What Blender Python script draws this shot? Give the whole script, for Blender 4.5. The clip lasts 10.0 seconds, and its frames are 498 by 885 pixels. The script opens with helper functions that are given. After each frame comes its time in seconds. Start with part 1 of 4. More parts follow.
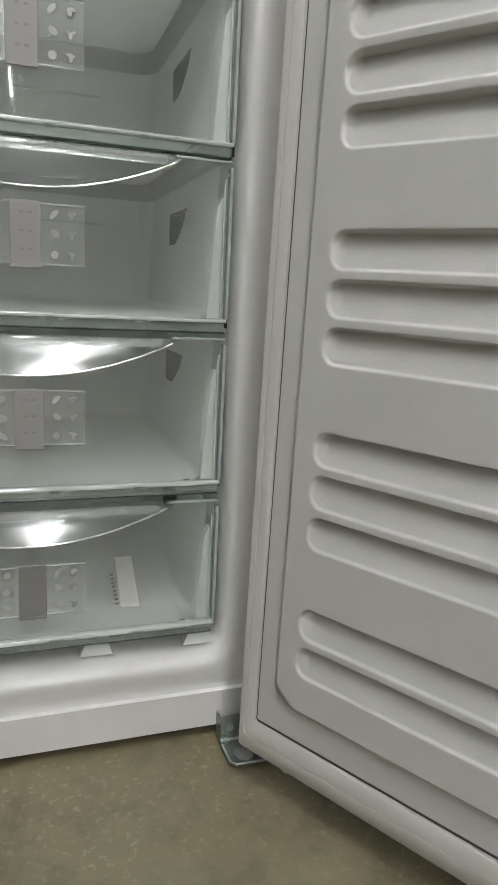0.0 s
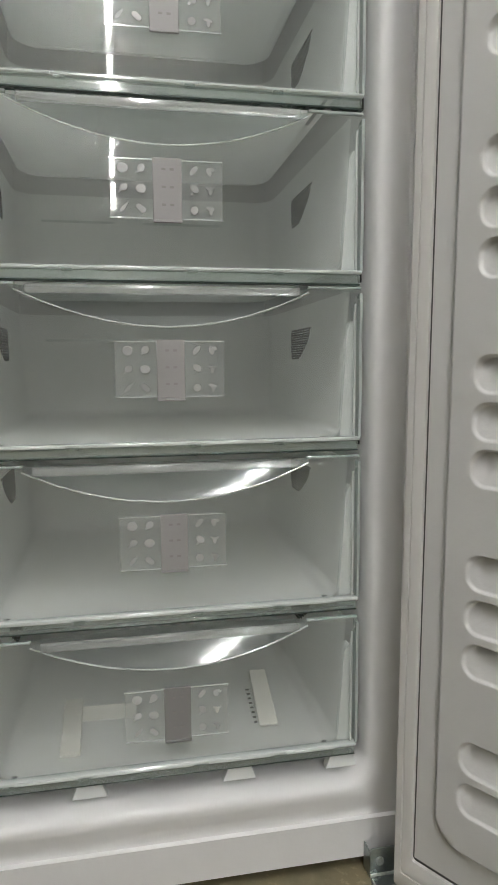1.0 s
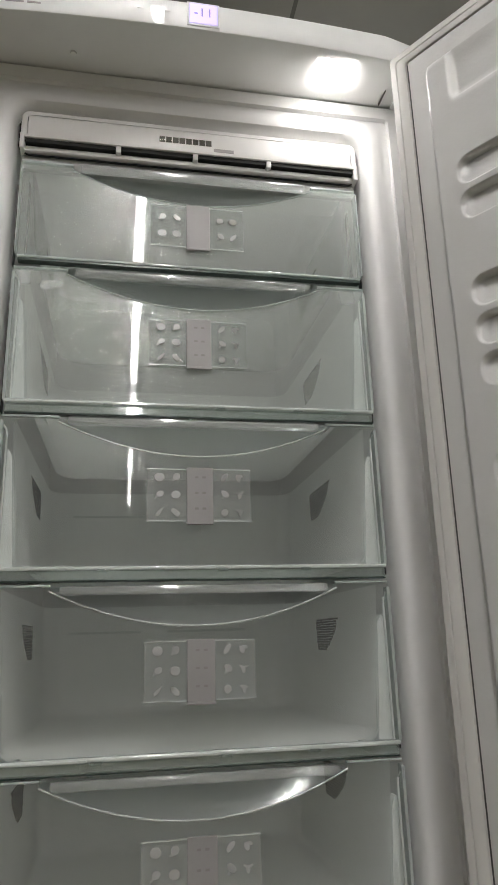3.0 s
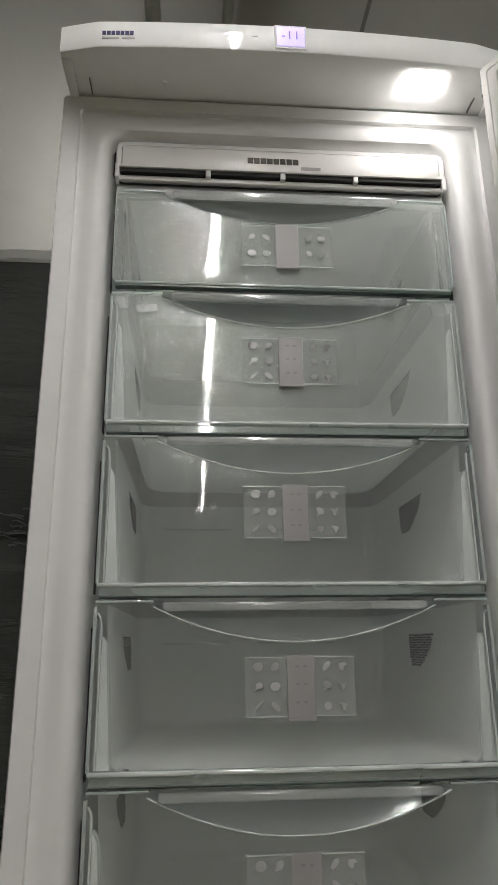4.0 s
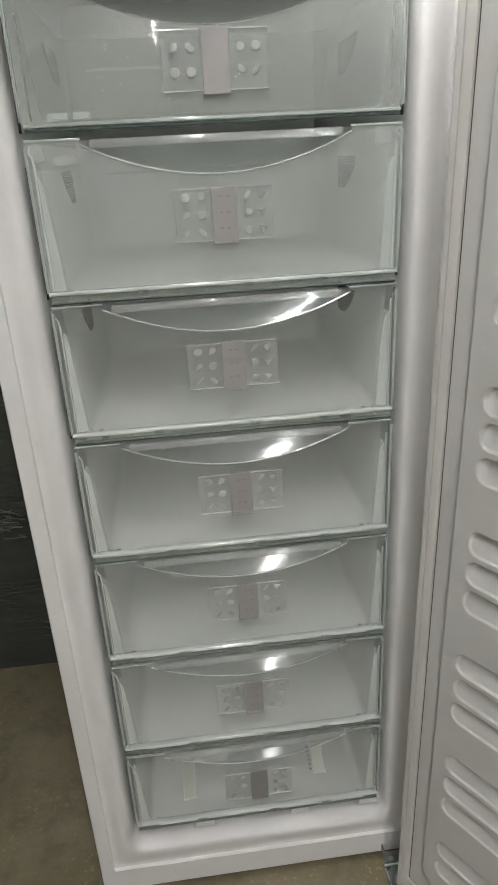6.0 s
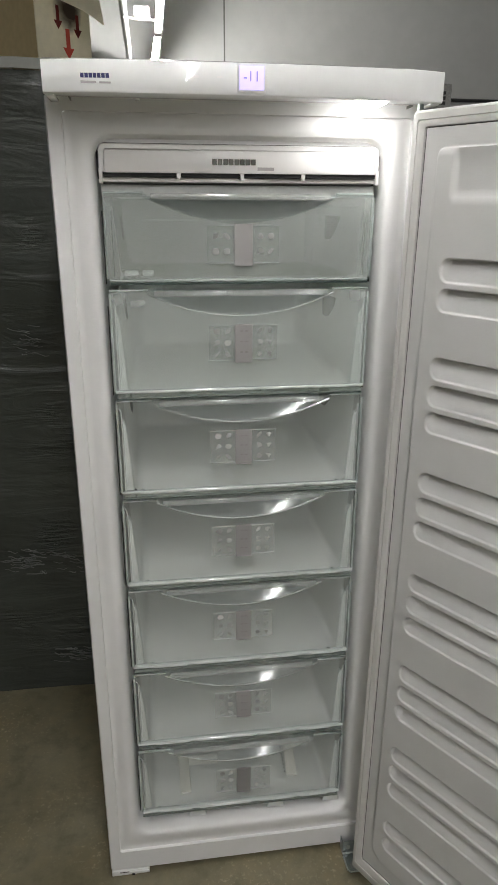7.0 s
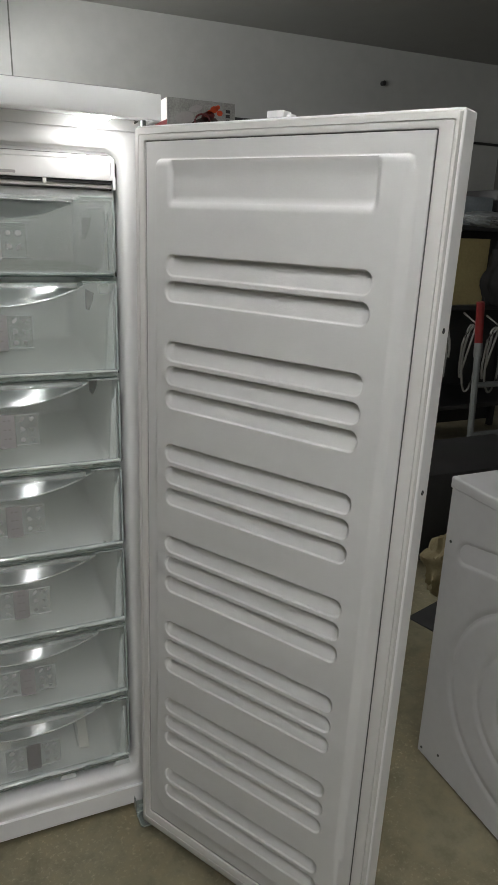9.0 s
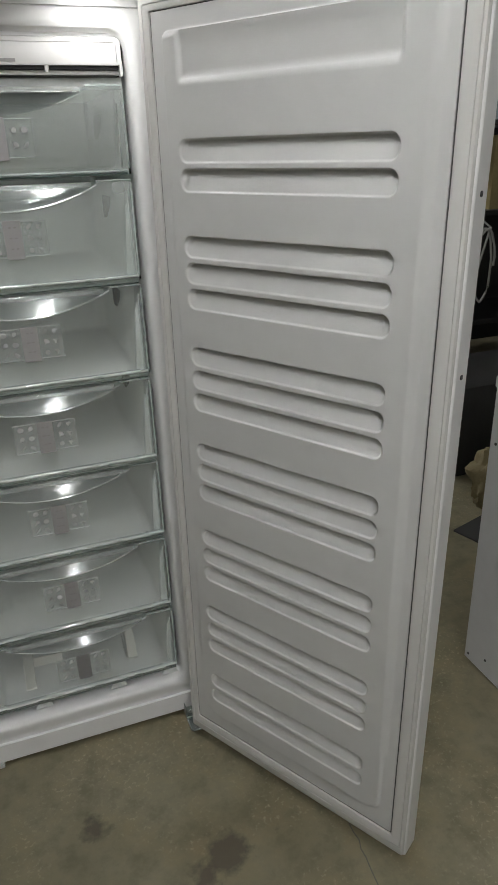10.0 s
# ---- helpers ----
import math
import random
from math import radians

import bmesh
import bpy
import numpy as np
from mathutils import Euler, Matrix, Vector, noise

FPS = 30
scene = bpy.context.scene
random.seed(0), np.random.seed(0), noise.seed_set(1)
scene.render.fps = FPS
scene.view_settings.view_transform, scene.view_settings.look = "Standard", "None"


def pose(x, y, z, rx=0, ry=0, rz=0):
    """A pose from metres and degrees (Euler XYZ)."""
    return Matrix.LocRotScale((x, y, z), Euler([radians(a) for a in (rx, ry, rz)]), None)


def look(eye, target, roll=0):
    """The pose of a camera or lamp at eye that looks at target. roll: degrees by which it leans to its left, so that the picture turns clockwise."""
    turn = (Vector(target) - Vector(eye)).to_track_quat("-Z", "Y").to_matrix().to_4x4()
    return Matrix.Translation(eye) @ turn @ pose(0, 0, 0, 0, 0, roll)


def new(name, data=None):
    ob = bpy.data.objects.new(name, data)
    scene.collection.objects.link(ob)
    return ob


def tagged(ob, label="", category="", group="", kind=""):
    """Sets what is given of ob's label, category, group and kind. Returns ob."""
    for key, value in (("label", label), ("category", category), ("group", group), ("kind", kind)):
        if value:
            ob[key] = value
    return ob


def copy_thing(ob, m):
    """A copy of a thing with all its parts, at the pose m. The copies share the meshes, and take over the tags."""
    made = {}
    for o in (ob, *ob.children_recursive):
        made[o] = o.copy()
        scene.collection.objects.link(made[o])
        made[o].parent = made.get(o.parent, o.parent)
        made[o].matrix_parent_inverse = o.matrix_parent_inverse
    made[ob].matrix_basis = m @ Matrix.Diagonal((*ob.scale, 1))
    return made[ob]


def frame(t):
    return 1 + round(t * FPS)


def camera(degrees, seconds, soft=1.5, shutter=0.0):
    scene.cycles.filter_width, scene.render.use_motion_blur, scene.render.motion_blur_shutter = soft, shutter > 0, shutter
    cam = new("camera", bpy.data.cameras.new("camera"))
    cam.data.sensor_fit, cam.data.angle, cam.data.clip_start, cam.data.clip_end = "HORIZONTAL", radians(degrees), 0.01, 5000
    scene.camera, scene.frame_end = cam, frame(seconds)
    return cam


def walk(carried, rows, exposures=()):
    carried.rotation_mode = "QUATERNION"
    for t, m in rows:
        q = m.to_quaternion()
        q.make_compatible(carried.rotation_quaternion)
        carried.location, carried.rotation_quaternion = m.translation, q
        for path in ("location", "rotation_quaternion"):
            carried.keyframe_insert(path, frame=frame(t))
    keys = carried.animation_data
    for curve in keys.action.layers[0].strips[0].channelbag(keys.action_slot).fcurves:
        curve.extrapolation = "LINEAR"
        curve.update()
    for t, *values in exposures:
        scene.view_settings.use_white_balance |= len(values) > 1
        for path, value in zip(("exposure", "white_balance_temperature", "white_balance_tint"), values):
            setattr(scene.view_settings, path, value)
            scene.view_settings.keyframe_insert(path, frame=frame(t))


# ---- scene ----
cam = camera(40.9, 10.0, soft=0.95)
PATH = [
    (0, (-0.003, -0.79, 0.597), (0.634, 1.053, 0.152), 3.1),
    (0.5, (-0.046, -0.772, 0.619), (0.447, 1.13, 0.247), 1.8),
    (1, (-0.057, -0.776, 0.648), (0.322, 1.174, 0.418), -0.4),
    (1.5, (-0.044, -0.78, 0.739), (0.271, 1.193, 0.814), -1.7),
    (2, (-0.06, -0.785, 0.826), (0.399, 1.12, 1.229), -0.4),
    (2.2, (-0.063, -0.786, 0.853), (0.39, 1.104, 1.329), -0.7),
    (3.3, (-0.089, -0.793, 0.883), (0.208, 1.1, 1.456), -1.6),
    (3.5, (-0.091, -0.797, 0.891), (0.159, 1.1, 1.472), -1.3),
    (4, (-0.117, -0.798, 0.888), (0.037, 1.11, 1.466), -0.7),
    (4.5, (-0.109, -0.807, 0.844), (0.05, 1.129, 1.32), -1.6),
    (5, (-0.088, -0.787, 0.807), (0.13, 1.197, 0.935), -2.3),
    (5.5, (-0.062, -0.799, 1.096), (0.198, 1.132, 0.644), -2.9),
    (5.7, (-0.055, -0.829, 1.192), (0.203, 0.984, 0.388), -2.6),
    (6, (-0.067, -0.895, 1.307), (0.107, 0.933, 0.515), -3.1),
    (6.2, (-0.068, -0.963, 1.351), (0.122, 0.877, 0.591), -2.2),
    (7.3, (-0.176, -1.241, 1.472), (0.109, 0.634, 0.837), 0.7),
    (7.5, (-0.172, -1.254, 1.47), (0.145, 0.616, 0.837), 0.4),
    (8, (-0.135, -1.28, 1.469), (0.309, 0.569, 0.851), 0.4),
    (8.2, (-0.143, -1.287, 1.482), (0.439, 0.517, 0.845), 1.2),
    (8.5, (-0.092, -1.333, 1.466), (0.562, 0.466, 0.886), 2.2),
    (9, (-0.059, -1.376, 1.448), (0.697, 0.371, 0.833), 1.9),
    (9.5, (-0.058, -1.39, 1.434), (0.647, 0.369, 0.794), 0.5),
    (10, (-0.028, -1.366, 1.374), (0.582, 0.364, 0.577), -2.0),
]
walk(cam, [(t, look(eye, target, roll)) for t, eye, target, roll in PATH], exposures=[(0, 0.48, 6450, 9.5), (1.0, 0.50, 6520, 10), (2.0, 0.21, 6600, 11), (3.5, -0.16, 6620, 11.5), (4.5, -0.27, 6620, 11.5), (5.0, -0.11, 6600, 11), (5.5, 0.16, 6560, 11), (6.2, 0.19, 6600, 11), (7.3, -0.12, 6500, 10), (8.0, -0.18, 6470, 10), (9.0, -0.24, 6420, 9.5), (10.0, -0.24, 6400, 9)])

# ---- world and room light ----
world = bpy.data.worlds.new("world")
scene.world = world
world.use_nodes = True
world.node_tree.nodes["Background"].inputs[0].default_value = (0.5, 0.55, 0.6, 1)
world.node_tree.nodes["Background"].inputs[1].default_value = 0.02
scene.cycles.diffuse_bounces, scene.cycles.max_bounces, scene.cycles.transparent_max_bounces = 10, 14, 16
TUBE_GLOW = 128.0
LED_GLOW = 52.0

# ---- materials ----


def material(name, color, rough=0.5, metal=0.0, spot=0.0, scale=8.0, bump=0.0, bump_scale=60.0, second=None, coat=0.0, rough_var=0.0):
    """A Principled material, whose colour and gloss vary at two scales."""
    m = bpy.data.materials.new(name)
    m.use_nodes = True
    nt = m.node_tree
    b = nt.nodes["Principled BSDF"]
    b.inputs["Base Color"].default_value = (*color, 1)
    b.inputs["Roughness"].default_value = rough
    b.inputs["Metallic"].default_value = metal
    b.inputs["Coat Weight"].default_value = coat
    co = nt.nodes.new("ShaderNodeTexCoord")
    if spot > 0:
        n1 = nt.nodes.new("ShaderNodeTexNoise")
        n1.inputs["Scale"].default_value = scale
        n1.inputs["Detail"].default_value = 6
        n2 = nt.nodes.new("ShaderNodeTexNoise")
        n2.inputs["Scale"].default_value = scale * 9
        n2.inputs["Detail"].default_value = 4
        add = nt.nodes.new("ShaderNodeMath")
        add.operation = "ADD"
        half = nt.nodes.new("ShaderNodeMath")
        half.operation = "MULTIPLY"
        half.inputs[1].default_value = 0.5
        ramp = nt.nodes.new("ShaderNodeValToRGB")
        dark = second or tuple(c * (1 - spot) for c in color)
        ramp.color_ramp.elements[0].position, ramp.color_ramp.elements[1].position = 0.36, 0.62
        ramp.color_ramp.elements[0].color, ramp.color_ramp.elements[1].color = (*dark, 1), (*color, 1)
        for n in (n1, n2):
            nt.links.new(co.outputs["Object"], n.inputs["Vector"])
        nt.links.new(n1.outputs["Fac"], add.inputs[0])
        nt.links.new(n2.outputs["Fac"], add.inputs[1])
        nt.links.new(add.outputs[0], half.inputs[0])
        nt.links.new(half.outputs[0], ramp.inputs["Fac"])
        nt.links.new(ramp.outputs["Color"], b.inputs["Base Color"])
        if rough_var > 0:
            mr = nt.nodes.new("ShaderNodeMapRange")
            mr.inputs["To Min"].default_value, mr.inputs["To Max"].default_value = rough - rough_var, rough + rough_var
            nt.links.new(n1.outputs["Fac"], mr.inputs["Value"])
            nt.links.new(mr.outputs["Result"], b.inputs["Roughness"])
    if bump > 0:
        n3 = nt.nodes.new("ShaderNodeTexNoise")
        n3.inputs["Scale"].default_value = bump_scale
        n3.inputs["Detail"].default_value = 4
        bp = nt.nodes.new("ShaderNodeBump")
        bp.inputs["Strength"].default_value = bump
        bp.inputs["Distance"].default_value = 0.004
        nt.links.new(co.outputs["Object"], n3.inputs["Vector"])
        nt.links.new(n3.outputs["Fac"], bp.inputs["Height"])
        nt.links.new(bp.outputs["Normal"], b.inputs["Normal"])
    return m


def clear_plastic(name, tint, gloss=0.04, body=0.0, body_color=(0.8, 0.84, 0.82), rough=0.03, ripple=0.0):
    """Clear moulded plastic: tinted see-through, a share of milky body, and a glossy skin."""
    m = bpy.data.materials.new(name)
    m.use_nodes = True
    nt = m.node_tree
    nt.nodes.remove(nt.nodes["Principled BSDF"])
    out = nt.nodes["Material Output"]
    see = nt.nodes.new("ShaderNodeBsdfTransparent")
    see.inputs["Color"].default_value = (*tint, 1)
    dif = nt.nodes.new("ShaderNodeBsdfDiffuse")
    dif.inputs["Color"].default_value = (*body_color, 1)
    mix = nt.nodes.new("ShaderNodeMixShader")
    mix.inputs["Fac"].default_value = body
    glo = nt.nodes.new("ShaderNodeBsdfGlossy")
    glo.inputs["Roughness"].default_value = rough
    lw = nt.nodes.new("ShaderNodeLayerWeight")
    lw.inputs["Blend"].default_value = 0.5
    po = nt.nodes.new("ShaderNodeMath")
    po.operation = "POWER"
    po.inputs[1].default_value = 4.0
    fre = nt.nodes.new("ShaderNodeMapRange")
    fre.inputs["To Min"].default_value, fre.inputs["To Max"].default_value = gloss, 0.85
    nt.links.new(lw.outputs["Facing"], po.inputs[0])
    nt.links.new(po.outputs[0], fre.inputs["Value"])
    skin = nt.nodes.new("ShaderNodeMixShader")
    nt.links.new(see.outputs[0], mix.inputs[1])
    nt.links.new(dif.outputs[0], mix.inputs[2])
    nt.links.new(fre.outputs[0], skin.inputs[0])
    nt.links.new(mix.outputs[0], skin.inputs[1])
    nt.links.new(glo.outputs[0], skin.inputs[2])
    nt.links.new(skin.outputs[0], out.inputs[0])
    if ripple > 0:
        co = nt.nodes.new("ShaderNodeTexCoord")
        vor = nt.nodes.new("ShaderNodeTexVoronoi")
        vor.inputs["Scale"].default_value = 260
        vor.inputs["Randomness"].default_value = 0.0
        bp = nt.nodes.new("ShaderNodeBump")
        bp.inputs["Strength"].default_value = ripple
        bp.inputs["Distance"].default_value = 0.0003
        dots = nt.nodes.new("ShaderNodeBsdfGlossy")
        dots.inputs["Roughness"].default_value = 0.03
        two = nt.nodes.new("ShaderNodeMixShader")
        two.inputs[0].default_value = 0.5
        turn = nt.nodes.new("ShaderNodeMapping")
        turn.inputs["Rotation"].default_value = (0, 0.785, 0)
        nt.links.new(co.outputs["Object"], turn.inputs["Vector"])
        nt.links.new(turn.outputs[0], vor.inputs["Vector"])
        dome = nt.nodes.new("ShaderNodeMath")
        dome.operation = "POWER"
        dome.inputs[1].default_value = 2.0
        nt.links.new(vor.outputs["Distance"], dome.inputs[0])
        nt.links.new(dome.outputs[0], bp.inputs["Height"])
        nt.links.new(bp.outputs["Normal"], dots.inputs["Normal"])
        nt.links.new(glo.outputs[0], two.inputs[1])
        nt.links.new(dots.outputs[0], two.inputs[2])
        nt.links.new(two.outputs[0], skin.inputs[2])
    return m


def glowing(name, color, strength):
    m = bpy.data.materials.new(name)
    m.use_nodes = True
    b = m.node_tree.nodes["Principled BSDF"]
    b.inputs["Base Color"].default_value = (*color, 1)
    b.inputs["Emission Color"].default_value = (*color, 1)
    b.inputs["Emission Strength"].default_value = strength
    return m


M_WHITE = material("white_enamel", (0.76, 0.76, 0.757), 0.5, spot=0.04, scale=3, bump=0.05, bump_scale=140, coat=0.08)
M_DOOR = material("door_liner_plastic", (0.6, 0.6, 0.59), 0.4, spot=0.035, scale=3.5, bump=0.06, bump_scale=220)
M_GASKET = material("gasket_rubber", (0.62, 0.612, 0.59), 0.5, spot=0.025, scale=4)
M_GAP = material("gasket_groove", (0.09, 0.09, 0.085), 0.7, spot=0.2, scale=20)
M_FASCIA = material("fascia_plastic", (0.8, 0.81, 0.8), 0.4, spot=0.03, scale=5, coat=1.0)
M_SILVER = material("vent_plastic", (0.8, 0.79, 0.78), 0.3, spot=0.03, scale=5)
# Near-black that paints the shade in gaps, slots and notches.
M_DARK = material("recess_shade_black", (0.012, 0.012, 0.012), 0.8, spot=0.3, scale=10)
M_CLEAR = clear_plastic("clear_drawer_plastic", (0.985, 0.992, 0.988), 0.045, body=0.05, body_color=(0.88, 0.92, 0.905), rough=0.015, ripple=1.0)
# Clear front plastic with extra milky body, painting brighter light on the top two.
M_LIGHT_VEIL = clear_plastic("light_veil_drawer_plastic", (0.97, 0.987, 0.98), 0.06, body=0.2, body_color=(0.88, 0.925, 0.9), rough=0.015, ripple=1.0)
M_EDGE = clear_plastic("clear_plastic_edge", (0.82, 0.9, 0.875), 0.14, body=0.46, body_color=(0.8, 0.86, 0.84), rough=0.06)
M_SKIRT = clear_plastic("green_plastic_skirt", (0.84, 0.91, 0.885), 0.13, body=0.24, body_color=(0.66, 0.72, 0.7), rough=0.06)
# Dark green for plastic seen edge-on and for shade painted under the fronts.
M_EDGE_SHADE = material("green_edge_and_gap_shade", (0.06, 0.085, 0.076), 0.25, spot=0.3, scale=18)
M_RIM = clear_plastic("bright_plastic_rim", (0.9, 0.94, 0.92), 0.18, body=0.6, body_color=(0.87, 0.91, 0.9), rough=0.1)
M_GRIP = clear_plastic("clear_grip_plastic", (0.93, 0.95, 0.945), 0.05, body=0.07, body_color=(0.84, 0.87, 0.86), rough=0.1)
M_BAR = clear_plastic("satin_grip_bar", (0.93, 0.95, 0.94), 0.12, body=0.22, body_color=(0.82, 0.84, 0.84), rough=0.12)
M_FLANGE = material("drawer_flange_plastic", (0.74, 0.77, 0.76), 0.35, spot=0.04, scale=5)
M_CARD = clear_plastic("clear_card", (0.96, 0.97, 0.965), 0.025, body=0.11, body_color=(0.8, 0.82, 0.81), rough=0.03)
M_SLIDER = material("slider_plastic", (0.33, 0.321, 0.32), 0.45, spot=0.03, scale=30)
# Same slider, darkened in its colour for the shade at the lowest drawer.
M_SLIDER_SHADED = material("shaded_slider_plastic", (0.24, 0.234, 0.234), 0.45, spot=0.03, scale=30)
M_ICON = clear_plastic("icon_emboss", (0.8, 0.82, 0.81), 0.04, body=0.82, body_color=(0.5, 0.505, 0.5), rough=0.25)


def tub_material():
    """Milky tub plastic that lets some light through."""
    m = bpy.data.materials.new("milky_tub_plastic")
    m.use_nodes = True
    nt = m.node_tree
    b = nt.nodes["Principled BSDF"]
    b.inputs["Base Color"].default_value = (0.95, 0.965, 0.958, 1)
    b.inputs["Roughness"].default_value = 0.4
    tr = nt.nodes.new("ShaderNodeBsdfTranslucent")
    tr.inputs["Color"].default_value = (0.97, 0.975, 0.97, 1)
    mix = nt.nodes.new("ShaderNodeMixShader")
    mix.inputs[0].default_value = 0.36
    nt.links.new(b.outputs[0], mix.inputs[1])
    nt.links.new(tr.outputs[0], mix.inputs[2])
    nt.links.new(mix.outputs[0], nt.nodes["Material Output"].inputs[0])
    return m


M_TUB = tub_material()
M_SACK = material("tan_sackcloth", (0.2, 0.165, 0.085), 0.85, spot=0.25, scale=14, bump=0.3, bump_scale=120)
M_SLOT = material("slot_shade_plastic", (0.46, 0.47, 0.46), 0.6, spot=0.1, scale=20)
M_LEDGE = material("shaded_ledge_plastic", (0.46, 0.49, 0.48), 0.5, spot=0.05, scale=20)
M_CLEARTUB = clear_plastic("clear_tub_plastic", (0.96, 0.975, 0.968), 0.02, body=0.13, body_color=(0.86, 0.9, 0.88), rough=0.22)
M_CARD2 = clear_plastic("milky_tape", (0.94, 0.95, 0.945), 0.05, body=0.2, body_color=(0.8, 0.83, 0.82), rough=0.3)
M_INK_PALE = material("pale_grey_ink", (0.27, 0.255, 0.25), 0.6, spot=0.1, scale=60)
M_INK = material("grey_ink", (0.42, 0.4, 0.4), 0.6, spot=0.1, scale=60)
M_BLUE = material("blue_badge_ink", (0.02, 0.02, 0.12), 0.4, spot=0.1, scale=60)
M_CHROME = material("chrome_badge", (0.34, 0.33, 0.31), 0.1, metal=1.0, spot=0.1, scale=60)
M_SCREEN = glowing("lcd_backlight", (0.55, 0.48, 0.95), 0.9)
M_DIGIT = material("lcd_digits", (0.4, 0.37, 0.55), 0.5, spot=0.1, scale=100)
M_LED = glowing("led_lens", (1.0, 0.98, 0.95), LED_GLOW)
M_TUBE = glowing("fluorescent_tube", (1.0, 0.985, 0.975), TUBE_GLOW)
M_TUBE_FRESH = glowing("fresh_fluorescent_tube", (1.0, 0.985, 0.975), TUBE_GLOW * 1.7)
M_ZINC = material("galvanised_steel", (0.33, 0.37, 0.36), 0.3, metal=0.85, spot=0.2, scale=25, bump=0.1, bump_scale=90, rough_var=0.1)
M_BEND = material("pale_zinc_edge", (0.62, 0.66, 0.63), 0.3, metal=0.6, spot=0.3, scale=60)
M_PIVOT = material("cast_pivot", (0.34, 0.35, 0.34), 0.5, metal=0.2, spot=0.1, scale=40)
M_HOLES = material("vent_holes", (0.06, 0.064, 0.06), 0.7, spot=0.2, scale=30)
# Dark tone chosen to hold back bounced light from the sides.
M_DIMWALL = material("dim_wall_paint", (0.12, 0.12, 0.11), 0.6, spot=0.2, scale=1.0, bump=0.08, bump_scale=20)
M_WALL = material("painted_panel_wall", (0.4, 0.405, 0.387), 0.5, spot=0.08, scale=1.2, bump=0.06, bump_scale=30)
M_CEIL = material("ceiling_panel", (0.27, 0.27, 0.25), 0.55, spot=0.06, scale=1.0)
M_SEAM = material("panel_joint", (0.12, 0.12, 0.11), 0.7, spot=0.1, scale=20)
M_RAIL = material("painted_metal_rail", (0.74, 0.74, 0.71), 0.4, spot=0.08, scale=10)
M_PIPE = material("grey_green_pipe_paint", (0.36, 0.37, 0.33), 0.4, spot=0.12, scale=10)
M_CARTON = material("cardboard", (0.6, 0.48, 0.27), 0.8, spot=0.15, scale=5, bump=0.15, bump_scale=40)
# Lit-side tone of the same cardboard; the tan one serves its shaded side.
M_CARTON_LIT = material("lit_cardboard", (0.84, 0.78, 0.6), 0.75, spot=0.12, scale=5, bump=0.15, bump_scale=40)


def flap_shadow_card():
    """Cardboard with the hanging flap's soft shadow painted into its colour."""
    m = material("flap_shadow_cardboard", (0.84, 0.78, 0.6), 0.75, spot=0.12, scale=5, bump=0.15, bump_scale=40)
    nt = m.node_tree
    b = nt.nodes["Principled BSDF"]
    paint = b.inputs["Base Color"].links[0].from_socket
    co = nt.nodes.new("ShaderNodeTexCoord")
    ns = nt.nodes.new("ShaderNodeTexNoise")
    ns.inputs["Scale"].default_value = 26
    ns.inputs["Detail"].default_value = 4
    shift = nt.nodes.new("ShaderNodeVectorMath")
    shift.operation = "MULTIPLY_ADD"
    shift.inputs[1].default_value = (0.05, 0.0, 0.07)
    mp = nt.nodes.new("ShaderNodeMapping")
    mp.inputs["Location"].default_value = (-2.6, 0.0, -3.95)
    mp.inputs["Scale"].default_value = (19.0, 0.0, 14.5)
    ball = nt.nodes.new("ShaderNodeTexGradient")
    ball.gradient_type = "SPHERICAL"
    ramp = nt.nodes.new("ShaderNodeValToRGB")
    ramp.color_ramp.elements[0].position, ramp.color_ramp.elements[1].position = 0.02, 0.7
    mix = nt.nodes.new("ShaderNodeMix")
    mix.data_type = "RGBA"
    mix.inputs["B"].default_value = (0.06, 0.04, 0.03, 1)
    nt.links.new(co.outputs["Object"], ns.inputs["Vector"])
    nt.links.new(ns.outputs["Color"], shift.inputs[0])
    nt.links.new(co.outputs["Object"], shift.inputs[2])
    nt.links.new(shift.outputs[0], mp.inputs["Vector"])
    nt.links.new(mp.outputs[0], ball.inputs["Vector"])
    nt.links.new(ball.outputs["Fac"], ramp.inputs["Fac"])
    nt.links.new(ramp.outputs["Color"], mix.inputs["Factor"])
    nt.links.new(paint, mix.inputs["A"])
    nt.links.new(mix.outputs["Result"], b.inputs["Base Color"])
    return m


M_FLAP_SHADOW = flap_shadow_card()
# Arrow red darkened to sit in the flap's painted shadow.
M_RED_SHADED = material("shaded_red_ink", (0.2, 0.02, 0.015), 0.7, spot=0.5, scale=40)
M_RED_INK = material("red_print", (0.55, 0.07, 0.04), 0.6, spot=0.15, scale=40)
M_WASHER = material("pale_grey_enamel", (0.5, 0.5, 0.5), 0.4, spot=0.05, scale=4)
M_TAPE = material("white_foam", (0.88, 0.87, 0.82), 0.6, spot=0.06, scale=30)
M_STEEL_DARK = material("dark_painted_steel", (0.025, 0.025, 0.025), 0.45, spot=0.3, scale=12)
M_GREY_STEEL = material("grey_painted_tube", (0.2, 0.21, 0.21), 0.35, metal=0.4, spot=0.2, scale=12)
M_RED = material("red_plastic_grip", (0.2, 0.015, 0.015), 0.45, spot=0.2, scale=25)
M_ORANGE = material("orange_print", (0.5, 0.06, 0.015), 0.5, spot=0.2, scale=40)
M_DARKRED = material("dark_red_print", (0.09, 0.012, 0.012), 0.5, spot=0.2, scale=40)
M_CABLE = material("grey_cable", (0.3, 0.3, 0.28), 0.5, spot=0.1, scale=20)
M_MAT = material("rubber_mat", (0.02, 0.02, 0.02), 0.7, spot=0.3, scale=15)
